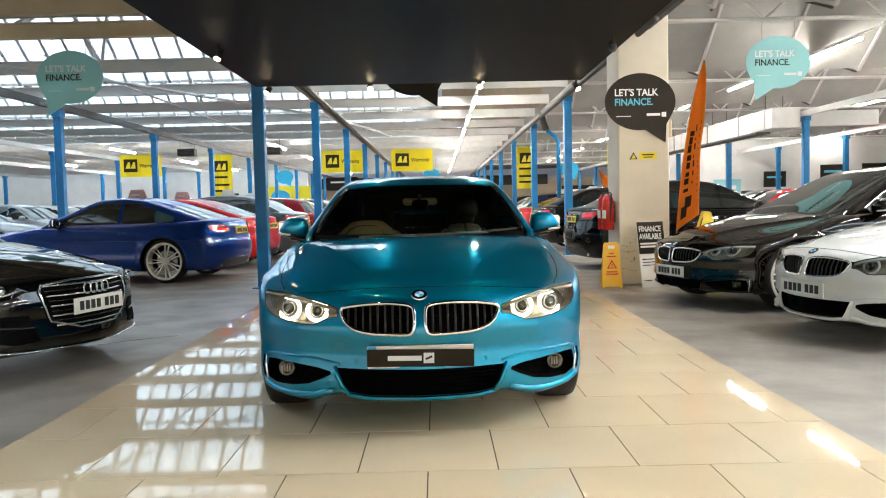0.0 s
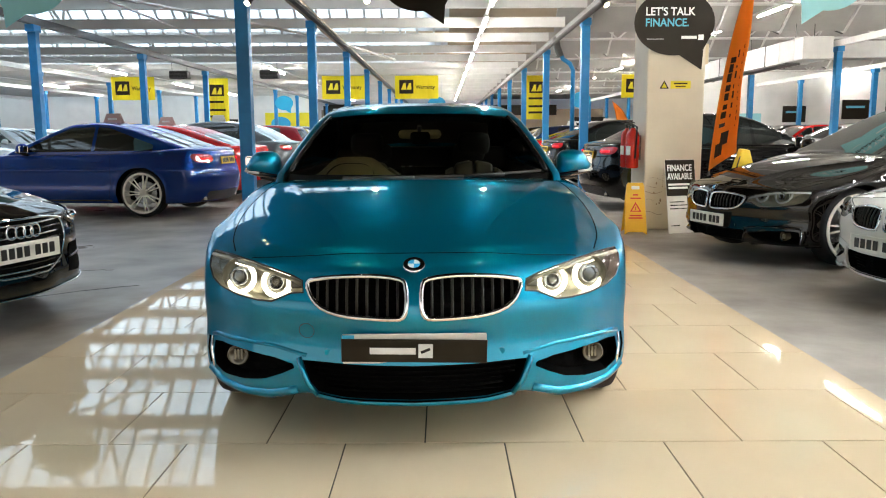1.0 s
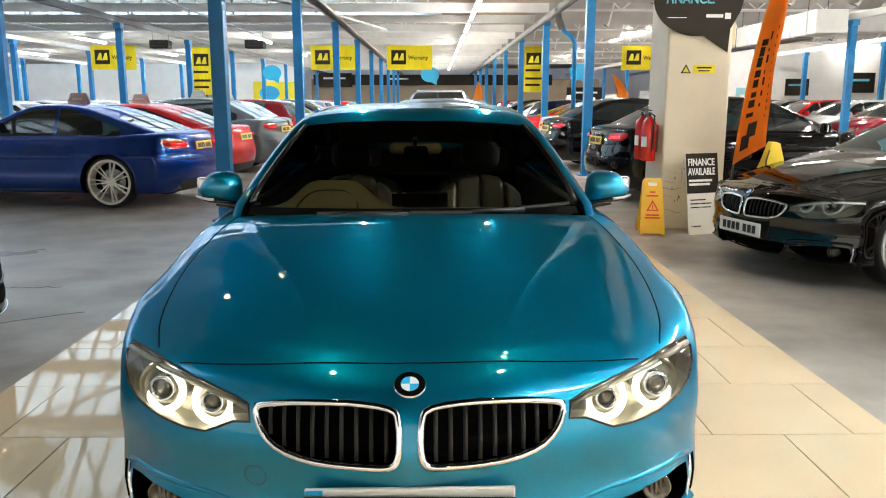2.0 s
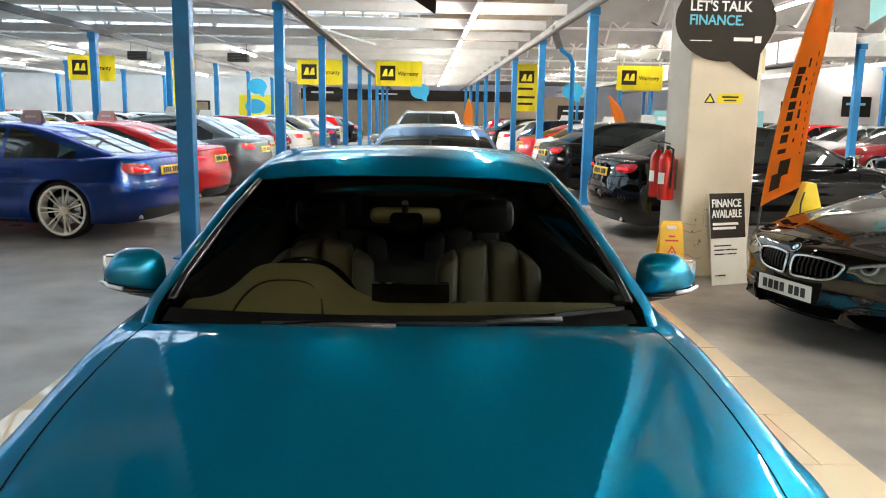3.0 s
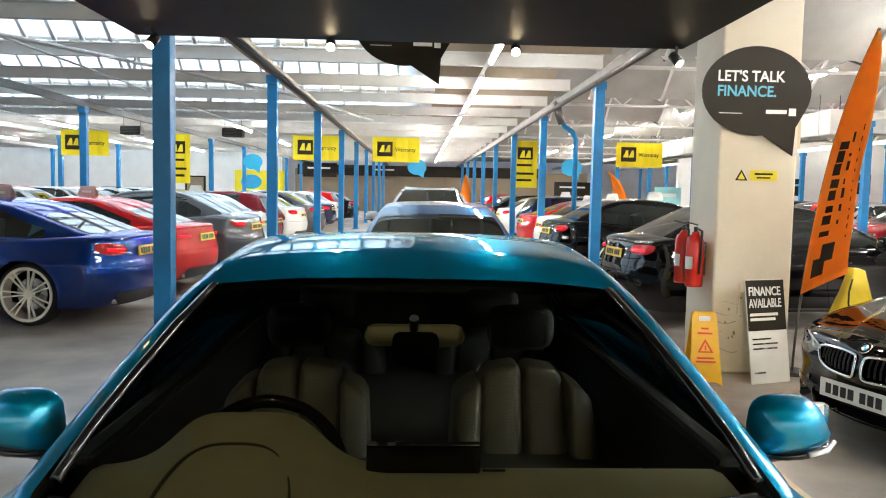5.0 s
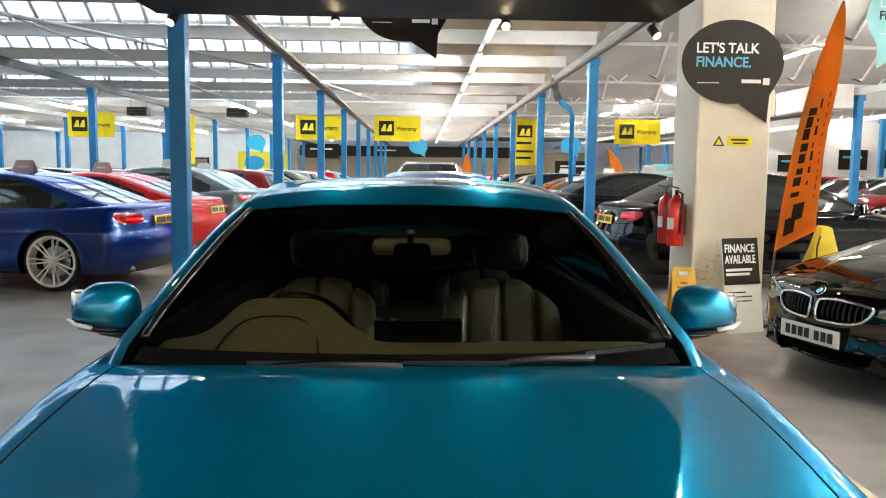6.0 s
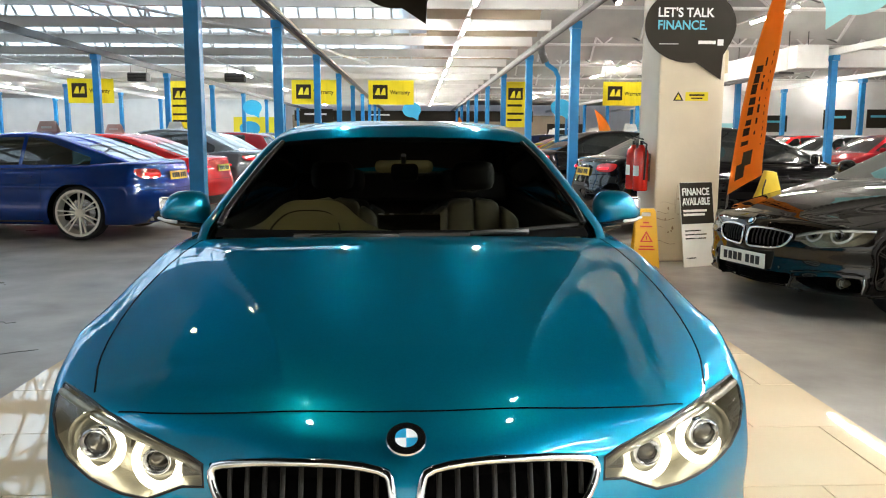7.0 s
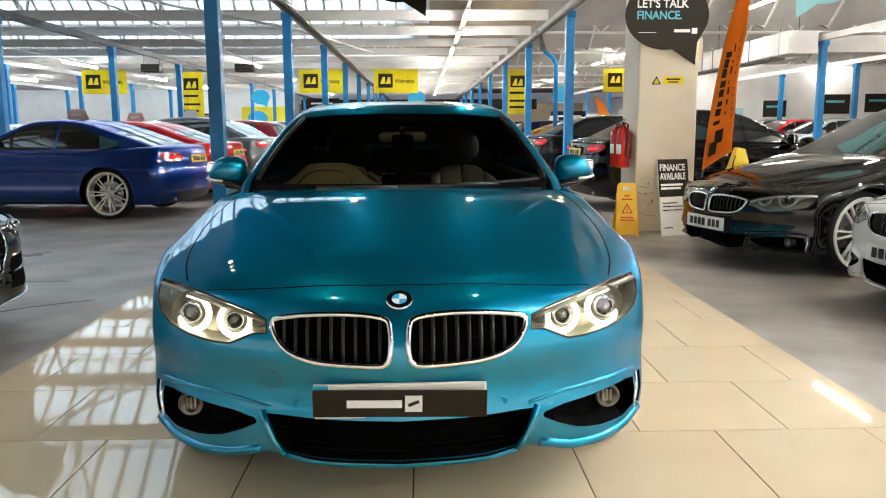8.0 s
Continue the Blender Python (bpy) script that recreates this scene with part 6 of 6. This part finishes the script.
for i, (x, z, w, h) in enumerate(((2.50, 0.62, 0.16, 0.012), (2.47, 0.52, 0.13, 0.01), (2.46, 0.45, 0.20, 0.014), (2.66, 0.66, 0.022, 0.15), (2.75, 0.57, 0.10, 0.02), (2.80, 0.52, 0.05, 0.05), (2.47, 0.36, 0.10, 0.012), (2.46, 0.20, 0.22, 0.02), (2.9, 0.10, 0.2, 0.03))):
    b = tube([(x + w * t, 10.3295, z + h * math.sin(t * 5 + i)) for t in np.linspace(0, 1, 9)], 0.0012 + 0.0012 * (i % 3), 6)
    under(from_bm("scuff", b, SCUFF), column)

random.seed(12)
for i in range(7):
    cx, cz, r = random.uniform(2.48, 2.72), random.uniform(0.30, 0.70), random.uniform(0.006, 0.016)
    out = [(cx + r * random.uniform(0.4, 1.1) * math.cos(a), cz + 1.5 * r * random.uniform(0.4, 1.1) * math.sin(a)) for a in np.linspace(0, 2 * math.pi, 11, False)]
    under(from_bm("scuff", slab(out, 0.002, Matrix.Translation((0, 10.3285, 0))), SCUFF), column)
# duct over the side hall, pipe at a post, heaters, conduits
duct = tagged(from_bm("air_duct", box(9.45, 21.8, 3.07, 10.25, 37.0, 3.65, 0.02), WHITEPAINT), "white sheet-metal air duct under the roof", "duct", kind="structure")
for y in np.arange(22.3, 37, 0.95):
    under(from_bm("seam", box(9.435, y, 3.055, 10.265, y + 0.05, 3.665, 0.005), CONDUIT if int(y) % 3 == 0 else WHITEPAINT), duct)
under(from_bm("duct_branch", box(10.26, 22.4, 3.15, 12.8, 23.0, 3.60, 0.02), WHITEPAINT), duct)
for y in (22.6, 27.0, 31.5, 36.5):
    for x in (9.6, 10.1):
        under(from_bm("hanger", rod((x, y, 3.64), (x, y, roof_z(y)), 0.012, 6), CONDUIT), duct)
# dark box in place of the shade along the duct's lower edge
tagged(from_bm("cable_tray", box(9.0, 21.8, 2.92, 9.4, 37.0, 2.98, 0.01), CONDUIT), "dark strip standing in for the shade under the air duct", "cable tray", kind="structure")
pipe = tagged(from_bm("drain_pipe", tube([(2.80, 20.6, 3.50), (2.88, 20.6, 3.24), (2.98, 20.6, 3.0), (3.16, 20.6, 2.88), (3.24, 20.6, 2.72), (3.24, 20.6, 0.0)], 0.055, 12), STEEL_BLUE, True), "blue bent drain pipe beside the posts", "pipe", kind="structure")
tagged(from_bm("pipe_hood", tube([(2.80, 20.6, 3.53), (2.84, 20.6, 3.28), (2.93, 20.6, 3.05)], 0.085, 12), CONDUIT, True), "dark pipe elbow under the roof", "pipe", kind="structure")
for x, r in ((-2.47, 0.035), (-2.38, 0.022), (2.72, 0.045)):
    tagged(from_bm("conduit", rod((x, 9.5, ZB - 0.22), (x, 60, ZB - 0.22), r, 10), CONDUIT, True), "dark conduit run along the posts", "conduit", kind="structure")
tagged(from_bm("conduit", tube([(-9.3, 8.7, 3.52), (-5.7, 14.6, 3.52), (-2.9, 20.4, 3.52), (-1.5, 26.2, 3.52)], 0.03, 8), WHITEPAINT, True), "white cable tray crossing under the beams", "conduit", kind="structure")
for x, y in ((-5.75, 27.464), (-8.75, 27.464)):
    h = tagged(empty("unit_heater", pose(x, y, 3.17)), "black box heater hung under the roof", "heater")
    part("case", box(-0.30, -0.2, -0.13, 0.30, 0.2, 0.13, 0.03), BLACKPL, h)
    for k in range(5):
        part("louvre", box(-0.27, -0.212, -0.10 + 0.045 * k, 0.27, -0.196, -0.08 + 0.045 * k), CONDUIT, h)
    for sx in (-0.25, 0.25):
        part("hanger", rod((sx, 0, 0.12), (sx, 0, ZB + 0.01 - 3.17), 0.008, 6), CONDUIT, h)

# far walls: tan centre with a dark fascia, boards and a door
tan = tagged(from_bm("end_partition", box(-9.0, 60.0, 0, 12.0, 60.3, 3.0), TANWALL), "tan end wall of the aisle", "wall", kind="structure")
tagged(from_bm("end_fascia", box(-8.8, 59.7, 2.55, 8.5, 60.0, 3.3), BLACKBOARD), "dark fascia over the end of the aisle", "fascia", kind="structure")
tagged(from_bm("side_partition", box(-30.0, 52.0, 0, -8.6, 52.3, 4.0), WHITEWALL), "white partition wall behind the parked rows", "wall", kind="structure")
d1 = tagged(from_bm("door_1", box(-14.3, 51.93, 0, -13.3, 51.99, 2.1, 0.01), TANWALL), "tan door in a dark frame", "door", kind="structure")
for bx in ((-14.42, 51.90, 0, -14.305, 51.995, 2.2), (-13.295, 51.90, 0, -13.18, 51.995, 2.2), (-14.3, 51.90, 2.105, -13.3, 51.995, 2.2)):
    under(from_bm("frame", box(*bx), BLACKBOARD), d1)


def wall_board(x, y, z, w, h, m_, label, bars=2, ink=None):
    s = tagged(from_bm("wall_board", box(-w / 2, -0.02, -h / 2, w / 2, 0.0, h / 2, 0.004), m_), label, "board")
    s.location = (x, y, z)
    for i in range(bars):
        part("print_bar", box(-w * 0.36, -0.026, h * (0.14 - 0.28 * i) - h * 0.07, w * (0.30 - 0.2 * i), -0.019, h * (0.14 - 0.28 * i) + h * 0.05), ink or WHITEINK, s)
    return s


for x, y, z, w, h in ((-7.2, 59.6, 2.9, 2.4, 1.0), (-2.6, 59.6, 2.9, 2.2, 0.7), (11.0, 59.9, 1.9, 2.8, 1.0)):
    wall_board(x, y, z, w, h, BLACKBOARD, "black wall banner with a plain white mark", 1)
for x, y, z, w, h in ((17.4, 40.0, 2.07, 1.15, 0.80), (20.45, 40.0, 2.28, 1.40, 0.95), (22.6, 40.0, 2.33, 1.40, 0.90)):
    wall_board(x, y, z, w, h, BLACKBOARD, "black display board with a pale mark", 1, CYANINK)
tagged(from_bm("side_wall", box(12.0, 40.05, 0, 26.0, 40.35, 4.2), WHITEWALL), "white rendered side-hall wall", "wall", kind="structure")
wall_board(-9.9, 51.9, 1.8, 3.0, 1.6, YELLOW, "yellow wall poster with a blue oval", 0)
ov = part("blue_oval", lathe([(0.001, -0.03), (0.62, -0.03), (0.64, -0.022)], 24), SKYBLUE, bpy.data.objects["wall_board.006"])
ov.matrix_local = pose(-0.5, 0.004, 0.1, -90) @ Matrix.Diagonal((1, 0.7, 1, 1))
for x, y in ((11.6, 31.0), (9.9, 35.0)):
    ps = tagged(from_bm("poster_stand", box(-0.55, -0.02, 0.5, 0.55, 0.02, 1.9, 0.01), CYANBOARD), "pale blue pop-up poster stand", "poster stand")
    ps.location = (x, y, -0.006)
    for sx in (-0.5, 0.5):
        part("leg", rod((sx, 0, 0), (sx, 0, 0.5), 0.02, 8), DARKCHROME, ps)
    part("picture_block", box(-0.32, -0.026, 0.75, 0.32, -0.019, 1.2), DUSTPINK, ps)
    part("print_bar", box(-0.4, -0.026, 1.5, 0.35, -0.019, 1.65), WHITEINK, ps)


# folded cards standing on car roofs
def roof_card(x, y, z, rz, m_, label):
    c = tagged(empty("roof_card", pose(x, y, z, 0, 0, rz)), label, "card", "cards on car roofs")
    for sg in (-1, 1):
        q = part("leaf", slab([(-0.17, 0), (0.17, 0), (0.13, 0.16), (-0.13, 0.16)], 0.004), m_, c)
        q.matrix_local = pose(0, sg * 0.046, 0, sg * 15)
    part("price_bar", box(-0.08, -0.040, 0.055, 0.08, -0.028, 0.085), WHITEINK, c)
    return c


for x, y, z, rz in ((-5.1, 13.1, 1.355, -18), (-5.2, 15.75, 1.36, -18), (-5.0, 18.5, 1.46, -18), (-5.1, 21.2, 1.41, -18)):
    roof_card(x, y, z, rz, DUSTPINK if y < 17 else PAPER, "folded faded red price card standing on a car roof" if y < 17 else "folded white price card standing on a car roof")
for x, y, z, rz in ((4.5, 18.9, 1.46, 14), (4.5, 22.3, 1.415, 14), (4.5, 24.9, 1.355, 14), (4.5, 28.3, 1.45, 14)):
    roof_card(x, y, z, rz, PAPER, "folded white price card standing on a car roof")

# cracks in the concrete
random.seed(9)
for x0, y0, x1, y1 in ((-3.9, 5.9, -2.4, 6.9), (-3.6, 7.6, -2.9, 7.62)):
    n = 12
    pts = [(x0 + (x1 - x0) * k / n + random.uniform(-0.02, 0.02), y0 + (y1 - y0) * k / n + random.uniform(-0.03, 0.03), -0.0065) for k in range(n + 1)]
    under(from_bm("crack", tube(pts, 0.003, 6), VOID), floor)
